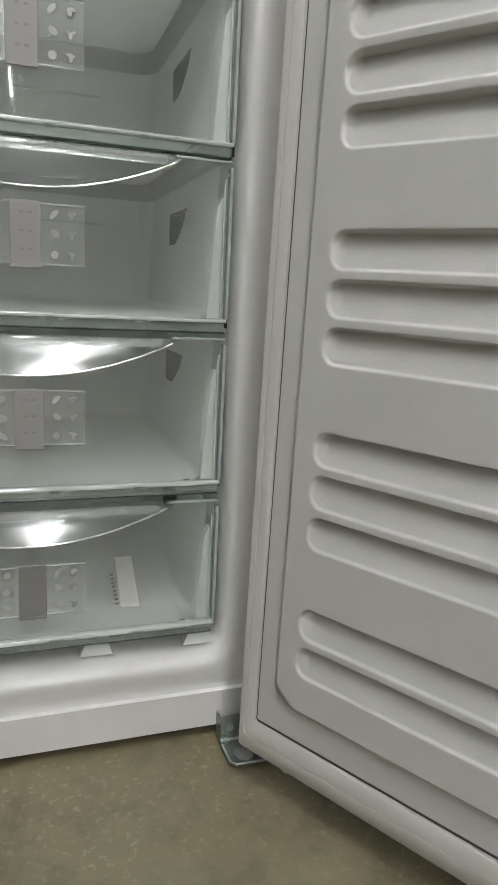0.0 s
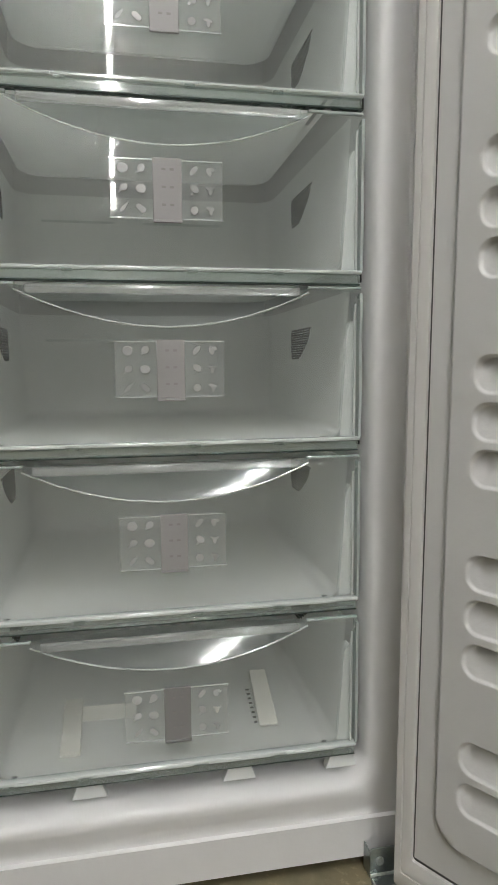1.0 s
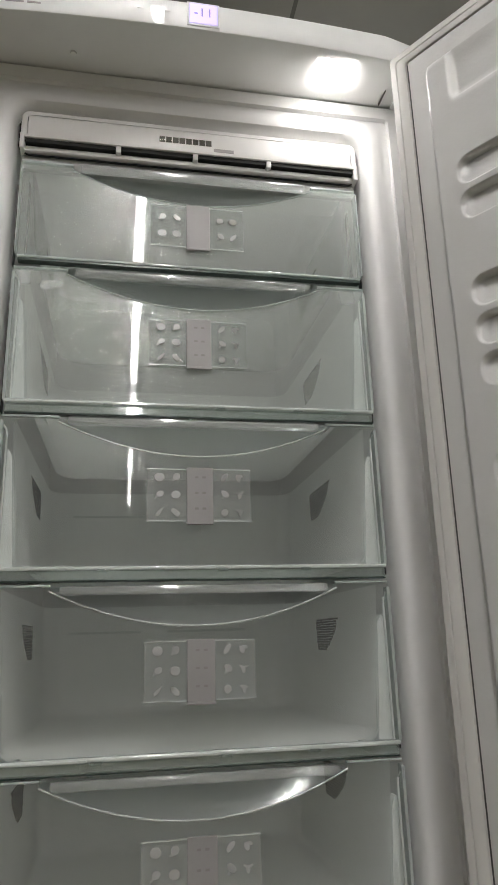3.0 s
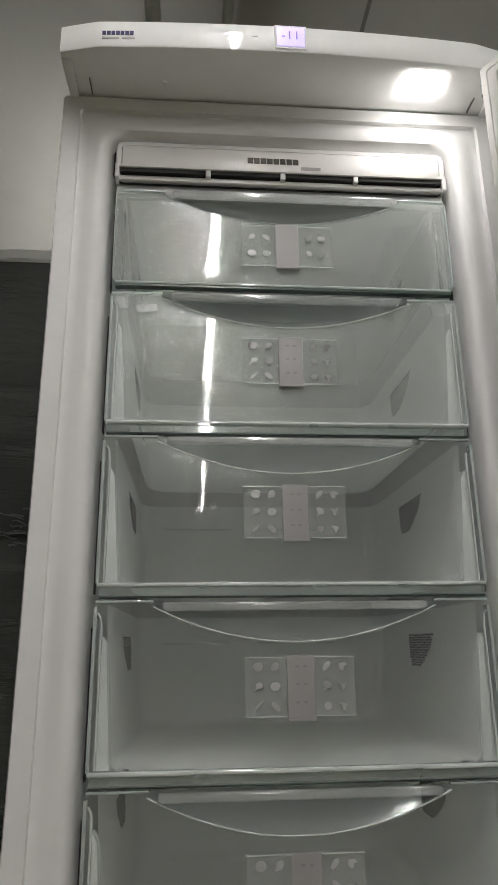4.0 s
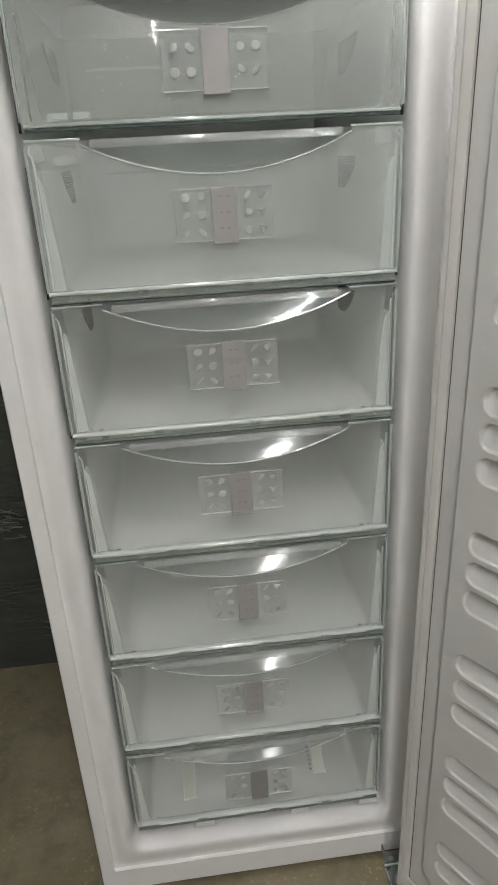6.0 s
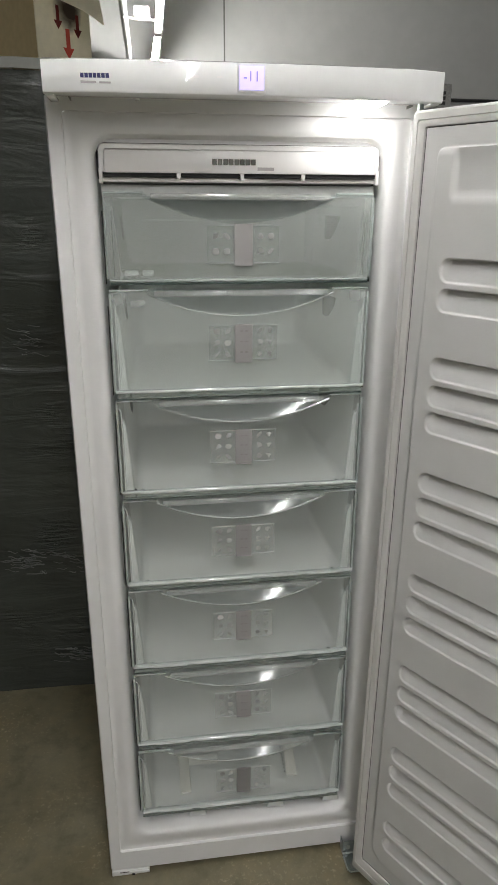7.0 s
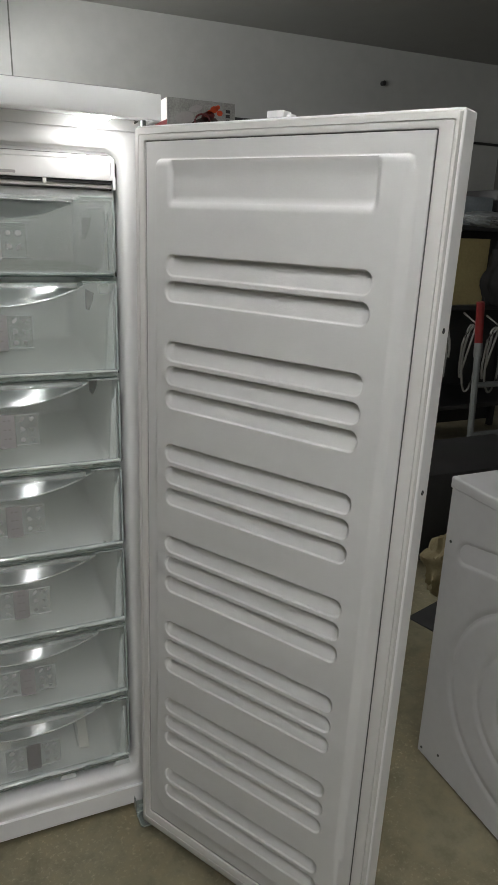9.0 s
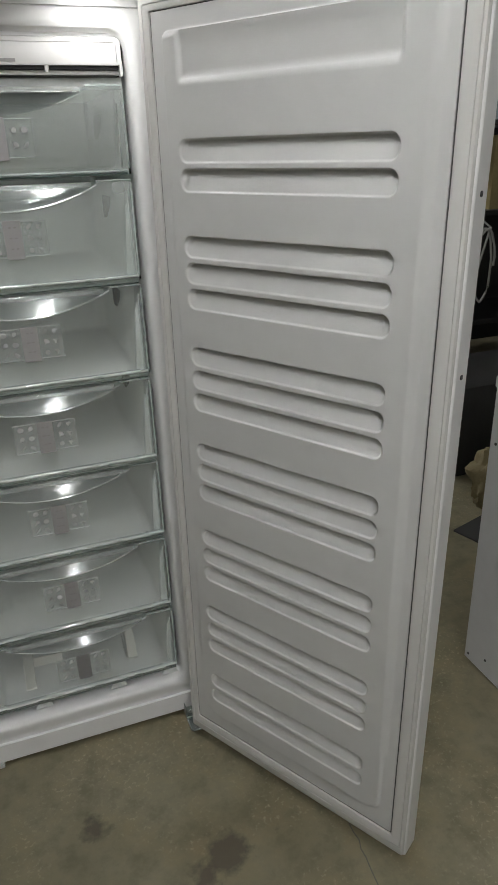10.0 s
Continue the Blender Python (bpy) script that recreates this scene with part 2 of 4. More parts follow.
M_GREYCARD = material("grey_printed_card", (0.27, 0.27, 0.255), 0.5, spot=0.4, scale=9)
M_CRATE = material("grey_crate_plastic", (0.22, 0.25, 0.27), 0.5, spot=0.2, scale=8)
M_SOOT = material("dark_brown_print", (0.05, 0.03, 0.025), 0.5, spot=0.5, scale=30)
M_YELLOW = material("yellowed_carton", (0.34, 0.28, 0.13), 0.8, spot=0.2, scale=6, bump=0.1)


def floor_material():
    m = bpy.data.materials.new("worn_concrete")
    m.use_nodes = True
    nt = m.node_tree
    b = nt.nodes["Principled BSDF"]
    co = nt.nodes.new("ShaderNodeTexCoord")

    def noise_node(scale, detail, rough=0.6):
        n = nt.nodes.new("ShaderNodeTexNoise")
        n.inputs["Scale"].default_value = scale
        n.inputs["Detail"].default_value = detail
        n.inputs["Roughness"].default_value = rough
        nt.links.new(co.outputs["Object"], n.inputs["Vector"])
        return n

    def ramp_node(src, stops):
        r = nt.nodes.new("ShaderNodeValToRGB")
        e = r.color_ramp.elements
        e[0].position, e[0].color = stops[0][0], (*stops[0][1], 1)
        e[1].position, e[1].color = stops[-1][0], (*stops[-1][1], 1)
        for p, c in stops[1:-1]:
            x = e.new(p)
            x.color = (*c, 1)
        nt.links.new(src, r.inputs["Fac"])
        return r

    def mix(a, bb, fac):
        x = nt.nodes.new("ShaderNodeMix")
        x.data_type = "RGBA"
        nt.links.new(fac, x.inputs[0])
        nt.links.new(a, x.inputs[6])
        nt.links.new(bb, x.inputs[7])
        return x.outputs[2]

    big = ramp_node(noise_node(2.2, 7).outputs["Fac"], [(0.3, (0.15, 0.134, 0.083)), (0.52, (0.205, 0.186, 0.122)), (0.7, (0.262, 0.24, 0.168))])
    fleck = noise_node(95, 5, 0.62)
    cluster = ramp_node(noise_node(3.4, 4, 0.6).outputs["Fac"], [(0.46, (0.04, 0.04, 0.04)), (0.66, (0.9, 0.9, 0.9))])
    specks = ramp_node(fleck.outputs["Fac"], [(0.55, (0, 0, 0)), (0.63, (0.4, 0.4, 0.4)), (0.74, (1, 1, 1))])
    flecks = nt.nodes.new("ShaderNodeMix")
    flecks.data_type, flecks.blend_type = "RGBA", "MULTIPLY"
    flecks.inputs[0].default_value = 1.0
    nt.links.new(specks.outputs["Color"], flecks.inputs[6])
    nt.links.new(cluster.outputs["Color"], flecks.inputs[7])
    pale = nt.nodes.new("ShaderNodeRGB")
    pale.outputs[0].default_value = (0.48, 0.44, 0.34, 1)
    c1 = mix(big.outputs["Color"], pale.outputs[0], flecks.outputs[2])
    mott = ramp_node(noise_node(13, 6, 0.65).outputs["Fac"], [(0.36, (0.78, 0.76, 0.72)), (0.5, (1, 1, 1)), (0.66, (1.12, 1.12, 1.11))])
    mul = nt.nodes.new("ShaderNodeMix")
    mul.data_type, mul.blend_type = "RGBA", "MULTIPLY"
    mul.inputs[0].default_value = 1.0
    nt.links.new(c1, mul.inputs[6])
    nt.links.new(mott.outputs["Color"], mul.inputs[7])
    c1 = mul.outputs[2]
    rust = ramp_node(noise_node(6.5, 5, 0.7).outputs["Fac"], [(0.42, (1, 1, 1)), (0.56, (1.0, 0.97, 0.92)), (0.7, (1.0, 0.92, 0.83))])
    warm = nt.nodes.new("ShaderNodeMix")
    warm.data_type, warm.blend_type = "RGBA", "MULTIPLY"
    warm.inputs[0].default_value = 1.0
    nt.links.new(c1, warm.inputs[6])
    nt.links.new(rust.outputs["Color"], warm.inputs[7])
    c1 = warm.outputs[2]
    spots = ramp_node(noise_node(11, 4, 0.55).outputs["Fac"], [(0.24, (0.7, 0.7, 0.7)), (0.31, (0, 0, 0)), (1.0, (0, 0, 0))])
    dark = nt.nodes.new("ShaderNodeRGB")
    dark.outputs[0].default_value = (0.085, 0.07, 0.05, 1)
    c2 = mix(c1, dark.outputs[0], spots.outputs["Color"])
    # oil spots and a hairline crack beside the freezer
    wob = noise_node(26, 4)
    for px, py, size in ((-0.039, -0.266, 0.022), (0.2197, -0.433, 0.042), (0.16, -0.46, 0.02)):
        at = nt.nodes.new("ShaderNodeVectorMath")
        at.operation = "DISTANCE"
        at.inputs[1].default_value = (px, py, 0)
        nt.links.new(co.outputs["Object"], at.inputs[0])
        ad = nt.nodes.new("ShaderNodeMath")
        ad.operation = "MULTIPLY_ADD"
        ad.inputs[1].default_value = 0.09
        nt.links.new(wob.outputs["Fac"], ad.inputs[0])
        nt.links.new(at.outputs["Value"], ad.inputs[2])
        spot = nt.nodes.new("ShaderNodeMapRange")
        spot.inputs["From Min"].default_value, spot.inputs["From Max"].default_value = size + 0.035, size + 0.06
        spot.inputs["To Min"].default_value, spot.inputs["To Max"].default_value = 0.85, 0.0
        nt.links.new(ad.outputs[0], spot.inputs["Value"])
        c2 = mix(c2, dark.outputs[0], spot.outputs["Result"])
    nt.links.new(c2, b.inputs["Base Color"])
    ro = ramp_node(noise_node(5, 5).outputs["Fac"], [(0.3, (0.34, 0.34, 0.34)), (0.7, (0.55, 0.55, 0.55))])
    nt.links.new(ro.outputs["Color"], b.inputs["Roughness"])
    bp = nt.nodes.new("ShaderNodeBump")
    bp.inputs["Strength"].default_value = 0.25
    bp.inputs["Distance"].default_value = 0.003
    nt.links.new(noise_node(45, 6).outputs["Fac"], bp.inputs["Height"])
    nt.links.new(bp.outputs["Normal"], b.inputs["Normal"])
    return m


def film_material():
    """Black stretch film: glossy, with wrinkles that run across."""
    m = bpy.data.materials.new("black_stretch_film")
    m.use_nodes = True
    nt = m.node_tree
    b = nt.nodes["Principled BSDF"]
    b.inputs["Base Color"].default_value = (0.03, 0.033, 0.03, 1)
    b.inputs["Roughness"].default_value = 0.2
    co = nt.nodes.new("ShaderNodeTexCoord")
    mp = nt.nodes.new("ShaderNodeMapping")
    mp.inputs["Scale"].default_value = (2.0, 2.0, 9.0)
    n = nt.nodes.new("ShaderNodeTexNoise")
    n.inputs["Scale"].default_value = 2.0
    n.inputs["Detail"].default_value = 7
    n.inputs["Distortion"].default_value = 0.6
    bp = nt.nodes.new("ShaderNodeBump")
    bp.inputs["Strength"].default_value = 0.8
    bp.inputs["Distance"].default_value = 0.016
    n2 = nt.nodes.new("ShaderNodeTexNoise")
    n2.inputs["Scale"].default_value = 3.0
    ramp = nt.nodes.new("ShaderNodeValToRGB")
    ramp.color_ramp.elements[0].color = (0.03, 0.034, 0.03, 1)
    ramp.color_ramp.elements[1].color = (0.07, 0.078, 0.07, 1)
    nt.links.new(co.outputs["Object"], mp.inputs["Vector"])
    nt.links.new(mp.outputs[0], n.inputs["Vector"])
    nt.links.new(co.outputs["Object"], n2.inputs["Vector"])
    nt.links.new(n2.outputs["Fac"], ramp.inputs["Fac"])
    nt.links.new(ramp.outputs["Color"], b.inputs["Base Color"])
    nt.links.new(n.outputs["Fac"], bp.inputs["Height"])
    # patches of tight creases
    mp2 = nt.nodes.new("ShaderNodeMapping")
    mp2.inputs["Rotation"].default_value = (0, 0.22, 0)
    mp2.inputs["Scale"].default_value = (9.0, 9.0, 75.0)
    n3 = nt.nodes.new("ShaderNodeTexNoise")
    n3.inputs["Scale"].default_value = 1.6
    n3.inputs["Detail"].default_value = 5
    n4 = nt.nodes.new("ShaderNodeTexNoise")
    n4.inputs["Scale"].default_value = 4.2
    patch = nt.nodes.new("ShaderNodeMapRange")
    patch.inputs["From Min"].default_value, patch.inputs["From Max"].default_value = 0.56, 0.66
    bp2 = nt.nodes.new("ShaderNodeBump")
    bp2.inputs["Distance"].default_value = 0.02
    nt.links.new(co.outputs["Object"], mp2.inputs["Vector"])
    nt.links.new(mp2.outputs[0], n3.inputs["Vector"])
    nt.links.new(co.outputs["Object"], n4.inputs["Vector"])
    nt.links.new(n4.outputs["Fac"], patch.inputs["Value"])
    nt.links.new(patch.outputs["Result"], bp2.inputs["Strength"])
    nt.links.new(n3.outputs["Fac"], bp2.inputs["Height"])
    nt.links.new(bp.outputs["Normal"], bp2.inputs["Normal"])
    nt.links.new(bp2.outputs["Normal"], b.inputs["Normal"])
    return m


M_CONCRETE = floor_material()
M_FILM = film_material()
M_CREASE = material("creased_black_film", (0.12, 0.125, 0.12), 0.1, spot=0.3, scale=30)
M_CLEARFILM = clear_plastic("clear_stretch_film", (0.85, 0.86, 0.85), 0.15, body=0.5, body_color=(0.62, 0.64, 0.62), rough=0.15)

# ---- mesh helpers ----


def mesh_from(bm, name, smooth=40):
    bmesh.ops.recalc_face_normals(bm, faces=bm.faces)
    me = bpy.data.meshes.new(name)
    bm.to_mesh(me)
    bm.free()
    if smooth:
        for p in me.polygons:
            p.use_smooth = True
        me.set_sharp_from_angle(angle=radians(smooth))
    return me


def part(name, bm, mat, parent=None, label="", smooth=40):
    me = mesh_from(bm, name, smooth)
    me.materials.append(mat)
    ob = new(name, me)
    ob.parent = parent
    if label:
        tagged(ob, label)
    return ob


def thing(name, label, category, at=None, group="", kind=""):
    ob = new(name)
    ob.empty_display_size = 0.05
    if at is not None:
        ob.matrix_world = at
    return tagged(ob, label, category, group, kind)


def box(x0, x1, y0, y1, z0, z1, bevel=0.0, segs=2, bm=None):
    own = bmesh.new()
    bmesh.ops.create_cube(own, size=1)
    for v in own.verts:
        v.co = Vector(((x0 + x1) / 2 + v.co.x * (x1 - x0), (y0 + y1) / 2 + v.co.y * (y1 - y0), (z0 + z1) / 2 + v.co.z * (z1 - z0)))
    if bevel > 0:
        bmesh.ops.bevel(own, geom=own.edges[:], offset=bevel, segments=segs, profile=0.5, affect="EDGES")
    if bm is None:
        return own
    me = bpy.data.meshes.new("tmp")
    own.to_mesh(me)
    own.free()
    bm.from_mesh(me)
    bpy.data.meshes.remove(me)
    return bm


def tube(points, r, sides=10, bm=None, cap=True):
    """A round bar along a line of points."""
    bm = bm or bmesh.new()
    pts = [Vector(p) for p in points]
    rings = []
    ref = Vector((0, 0, 1))
    for i, p in enumerate(pts):
        d = (pts[min(i + 1, len(pts) - 1)] - pts[max(i - 1, 0)]).normalized()
        a = ref if abs(d.dot(ref)) < 0.95 else Vector((1, 0, 0))
        s = d.cross(a).normalized()
        t = s.cross(d).normalized()
        rings.append([bm.verts.new(p + r * (math.cos(k * math.tau / sides) * s + math.sin(k * math.tau / sides) * t)) for k in range(sides)])
    for a, b in zip(rings, rings[1:]):
        for k in range(sides):
            bm.faces.new((a[k], a[(k + 1) % sides], b[(k + 1) % sides], b[k]))
    if cap:
        bm.faces.new(rings[0])
        bm.faces.new(rings[-1][::-1])
    return bm


def loft(loops, closed=True, cap_first=False, cap_last=False, bm=None):
    bm = bm or bmesh.new()
    rings = [[bm.verts.new(p) for p in loop] for loop in loops]
    n = len(rings[0])
    for a, b in zip(rings, rings[1:]):
        for k in range(n if closed else n - 1):
            bm.faces.new((a[k], a[(k + 1) % n], b[(k + 1) % n], b[k]))
    if cap_first:
        bm.faces.new(rings[0])
    if cap_last:
        bm.faces.new(rings[-1][::-1])
    return bm


def rounded(x0, x1, z0, z1, r, y, n=8):
    """A rounded rectangle in the x-z plane."""
    r = min(r, (x1 - x0) / 2 - 1e-5, (z1 - z0) / 2 - 1e-5)
    out = []
    for cx, cz, a0 in ((x1 - r, z1 - r, 0), (x0 + r, z1 - r, 90), (x0 + r, z0 + r, 180), (x1 - r, z0 + r, 270)):
        for k in range(n + 1):
            a = radians(a0 + 90 * k / n)
            out.append((cx + r * math.cos(a), y, cz + r * math.sin(a)))
    return out


# ---- room ----
RX0, RX1, RY0, RY1, RZ = -3.4, 4.9, -7.4, 4.2, 2.95


def room():
    f = part("floor", box(RX0 - 0.2, RX1 + 0.2, RY0 - 0.2, RY1 + 0.2, -0.2, 0.0), M_CONCRETE)
    tagged(f, "worn grey-brown concrete floor with pale flecks and stains", "floor", kind="structure")
    rnd = random.Random(8)
    line = [(0.502 - 0.02 * k / 12 + rnd.uniform(-0.003, 0.003), -0.39 - 0.24 * k / 12, 0.0002) for k in range(13)]
    part("crack", tube(line, 0.0011, 5), M_SEAM, f, "hairline crack in the concrete")
    c = part("ceiling", box(RX0 - 0.2, RX1 + 0.2, RY0 - 0.2, RY1 + 0.2, RZ, RZ + 0.15), M_CEIL)
    tagged(c, "grey-green painted panel ceiling", "ceiling", kind="structure")
    walls = (("wall_north", RX0 - 0.2, RX1 + 0.2, RY1, RY1 + 0.2), ("wall_south", RX0 - 0.2, RX1 + 0.2, RY0 - 0.2, RY0),
             ("wall_west", RX0 - 0.2, RX0, RY0, RY1), ("wall_east", RX1, RX1 + 0.2, RY0, RY1))
    for name, x0, x1, y0, y1 in walls:
        # Side walls kept dark against bounce, the unseen south wall pale to give some.
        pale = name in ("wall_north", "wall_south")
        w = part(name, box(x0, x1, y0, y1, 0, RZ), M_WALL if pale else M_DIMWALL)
        tagged(w, "pale grey painted panel wall" if pale else "dark grey wall, set dark to cut bounced light", "wall", kind="structure")
    # joints between the panels
    for i, x in enumerate((-0.75, 0.41, 3.6)):
        if i == 1:
            j = part("trim", box(x + 0.026, x + 0.04, RY0, RY1 - 0.004, RZ - 0.004, RZ - 0.0005), M_SEAM)
            tagged(j, "dark joint between ceiling panels", "panel joint", kind="structure")
            j = part("trim", box(x + 0.012, x + 0.022, RY1 - 0.004, RY1 - 0.0005, 1.2, RZ - 0.01), M_SEAM)
            tagged(j, "dark vertical joint between wall panels", "panel joint", kind="structure")


room()


def luminaire_row():
    """Two rails under the ceiling, and the tubes that hang on one of them."""
    for x, r, label in ((-0.2425, 0.019, "painted pipe under the ceiling"), (-0.05, 0.014, "painted rail that carries the tube lights")):
        t = part("ceiling_rail", tube([(x, RY0 + 0.05, 2.44), (x, 4.15, 2.44)], r, 12), M_PIPE)
        tagged(t, label, "rail")
        for y in (-5.5, -3.0, -0.6, 1.2, 3.6):
            part("hanger", tube([(x, y, 2.44), (x, y, RZ)], 0.005, 6), M_RAIL, t)
    spans = ((1.62, 2.99), (3.02, 3.9), (-1.75, -0.5), (-3.1, -1.85), (-4.45, -3.2), (-5.8, -4.55), (-7.1, -5.9))
    for y0, y1 in spans:
        x = -0.064 if y0 > 0 else -0.055
        l = thing("tube_light", "bright fluorescent tube light under the ceiling", "tube light", pose(x - (0.011 if y0 > 3 else 0), (y0 + y1) / 2, 2.4, 0, 0, 1.3 if y0 > 3 else 0), "tube lights in a row")
        h = (y1 - y0) / 2
        part("tube", tube([(0, -h + 0.03, 0), (0, h - 0.03, 0)], 0.017, 14), M_TUBE_FRESH if y0 > 0 else M_TUBE, l)
        part("spine", box(-0.009, 0.009, -h, h, 0.026, 0.04, 0.003), M_RAIL, l)
        for s in (-1, 1):
            part("end_cap", box(-0.02, 0.02, s * (h - 0.015) - 0.015, s * (h - 0.015) + 0.015, -0.022, 0.028, 0.004), M_RAIL, l)


luminaire_row()

jb = thing("junction_box", "small white junction box beside the tube light", "junction box")
part("body", box(-0.19, -0.112, 2.72, 2.80, 2.395, 2.445, 0.005), M_RAIL, jb)
part("arm", tube([(-0.2425, 2.74, 2.395), (-0.066, 2.74, 2.385)], 0.006, 8), M_RAIL, jb)

# ---- freezer cabinet ----
FRONT = -0.022
freezer = thing("freezer", "tall white upright freezer with its door wide open on bare concrete", "freezer", pose(0, 0, 0))


def cabinet():
    spec = ((0.3105, 0.014, 1.633, 0.003, 0.60), (0.3105, 0.014, 1.633, 0.003, -0.016), (0.308, 0.0165, 1.631, 0.006, FRONT),
            (0.2855, 0.068, 1.6110, 0.006, FRONT), (0.2848, 0.0687, 1.6103, 0.006, -0.0152), (0.2825, 0.071, 1.6080, 0.006, -0.0145),
            (0.272, 0.087, 1.600, 0.020, -0.0172), (0.262, 0.099, 1.592, 0.030, -0.0204), (0.2545, 0.1075, 1.5855, 0.034, -0.0208),
            (0.2480, 0.1125, 1.5795, 0.035, -0.0188), (0.2440, 0.1160, 1.5760, 0.034, -0.0130), (0.2412, 0.1188, 1.5737, 0.032, -0.0035),
            (0.2392, 0.1220, 1.5720, 0.030, 0.015), (0.2378, 0.1265, 1.571, 0.030, 0.05), (0.236, 0.150, 1.570, 0.030, 0.56))
    loops = [rounded(-h, h, z0, z1, r, y, 10) for h, z0, z1, r, y in spec]
    part("cabinet_shell", loft(loops, True, True, True), M_WHITE, freezer)
    # foot under the hinge-less corner
    bm = box(-0.308, -0.2215, -0.0245, 0.03, 0.0, 0.0135, 0.002)
    box(-0.295, -0.222, -0.0262, -0.0238, 0.004, 0.011, 0.001, 1, bm)
    foot = part("foot", bm, M_WHITE, freezer)
    # Notches laid on as dark boxes, their shade in the colour.
    part("foot_notch", box(-0.262, -0.256, -0.0268, -0.0235, 0.0, 0.006), M_DARK, foot)
    part("foot_notch", box(-0.290, -0.268, -0.0268, -0.0258, 0.0108, 0.0125), M_GAP, foot)
    for x in (-0.25, 0.25):
        part("rear_foot", tube([(x, 0.52, 0.0), (x, 0.52, 0.02)], 0.022, 16), M_STEEL_DARK, freezer)
    part("front_foot", tube([(0.2, 0.06, 0.0), (0.2, 0.06, 0.02)], 0.02, 16), M_STEEL_DARK, freezer)


cabinet()


def bow(x):
    """The fascia's bowed front, as y."""
    e = max(0.0, abs(x) - 0.252)
    return -0.1225 + 0.0095 * (x / 0.27) ** 2 + 0.17 * e


def fascia():
    stations = [-0.3 + 0.6 * k / 60 for k in range(61)]
    loops = []
    for x in stations:
        f = bow(x)
        loops.append([(x, f, 1.6260), (x, f + 0.0012, 1.6235), (x, f + 0.004, 1.6225), (x, -0.060, 1.6245), (x, -0.030, 1.630), (x, FRONT + 0.0005, 1.6338),
                      (x, 0.595, 1.6338), (x, 0.6, 1.66), (x, 0.59, 1.668), (x, 0.02, 1.6685), (x, f + 0.008, 1.6675), (x, f + 0.0018, 1.6655), (x, f, 1.6625)])
    part("fascia", loft(loops, True, True, True), M_FASCIA, freezer, "bowed white control fascia")
    for s in (-1, 1):
        part("end_cap", box(s * 0.2925 - 0.0065, s * 0.2925 + 0.0065, bow(0.29) + 0.012, -0.03, 1.6205, 1.626, 0.0015), M_FASCIA, freezer)
        part("seam", box(s * 0.268 - 0.0005, s * 0.268 + 0.0005, -0.062, -0.034, 1.6225, 1.6265), M_SEAM, freezer)
    # lamp in the underside
    part("lamp_lens", box(0.160, 0.212, -0.1025, -0.0595, 1.6200, 1.6255, 0.0015), M_LED, freezer, "glowing white lamp lens")
    # screen and its frame
    y = bow(0.0) - 0.0005
    part("display_frame", box(-0.0225, 0.0195, y - 0.0006, y + 0.004, 1.6265, 1.6645, 0.0006), M_SILVER, freezer)
    scr = part("display", box(-0.0195, 0.0165, y - 0.0014, y, 1.6300, 1.6612, 0.0004), M_SCREEN, freezer, "lilac backlit display that reads -11")
    cu = bpy.data.curves.new("digits", "FONT")
    cu.body = "-11"
    cu.size = 0.019
    cu.align_x, cu.align_y = "CENTER", "CENTER"
    cu.extrude = 0.0001
    tmp = new("digits_source", cu)
    bpy.context.view_layer.update()
    me = bpy.data.meshes.new_from_object(tmp.evaluated_get(bpy.context.evaluated_depsgraph_get()))
    bpy.data.objects.remove(tmp)
    me.name = "digits"
    me.materials.append(M_DIGIT)
    d = new("digits", me)
    d.matrix_world = pose(-0.0015, y - 0.0017, 1.647, 90, 0, 0)
    d.parent = scr
    # badge bars and touch marks
    for x0, x1, z0, z1, m in ((-0.245, -0.204, 1.6415, 1.6475, M_BLUE), (-0.245, -0.222, 1.6345, 1.6375, M_INK), (-0.219, -0.203, 1.6345, 1.637, M_INK)):
        n = 7 if m is M_BLUE else 1
        for k in range(n):
            a, b = x0 + (x1 - x0) * k / n, x0 + (x1 - x0) * (k + (0.84 if n > 1 else 1)) / n
            yy = bow((a + b) / 2) - 0.0006
            part("badge_bar", box(a, b, yy, yy + 0.002, z0, z1), m, freezer)
    for x in (-0.082, -0.048):
        part("touch_mark", box(x - 0.004, x + 0.004, bow(x) - 0.0006, bow(x) + 0.002, 1.6445, 1.6475), M_SILVER, freezer)
    part("hinge_pin", tube([(0.272, -0.085, 1.606), (0.272, -0.085, 1.628)], 0.005, 12), M_ZINC, freezer)
    part("latch_pin", tube([(-0.167, -0.06, 1.6215), (-0.167, -0.06, 1.626)], 0.004, 12), M_FASCIA, freezer)


fascia()


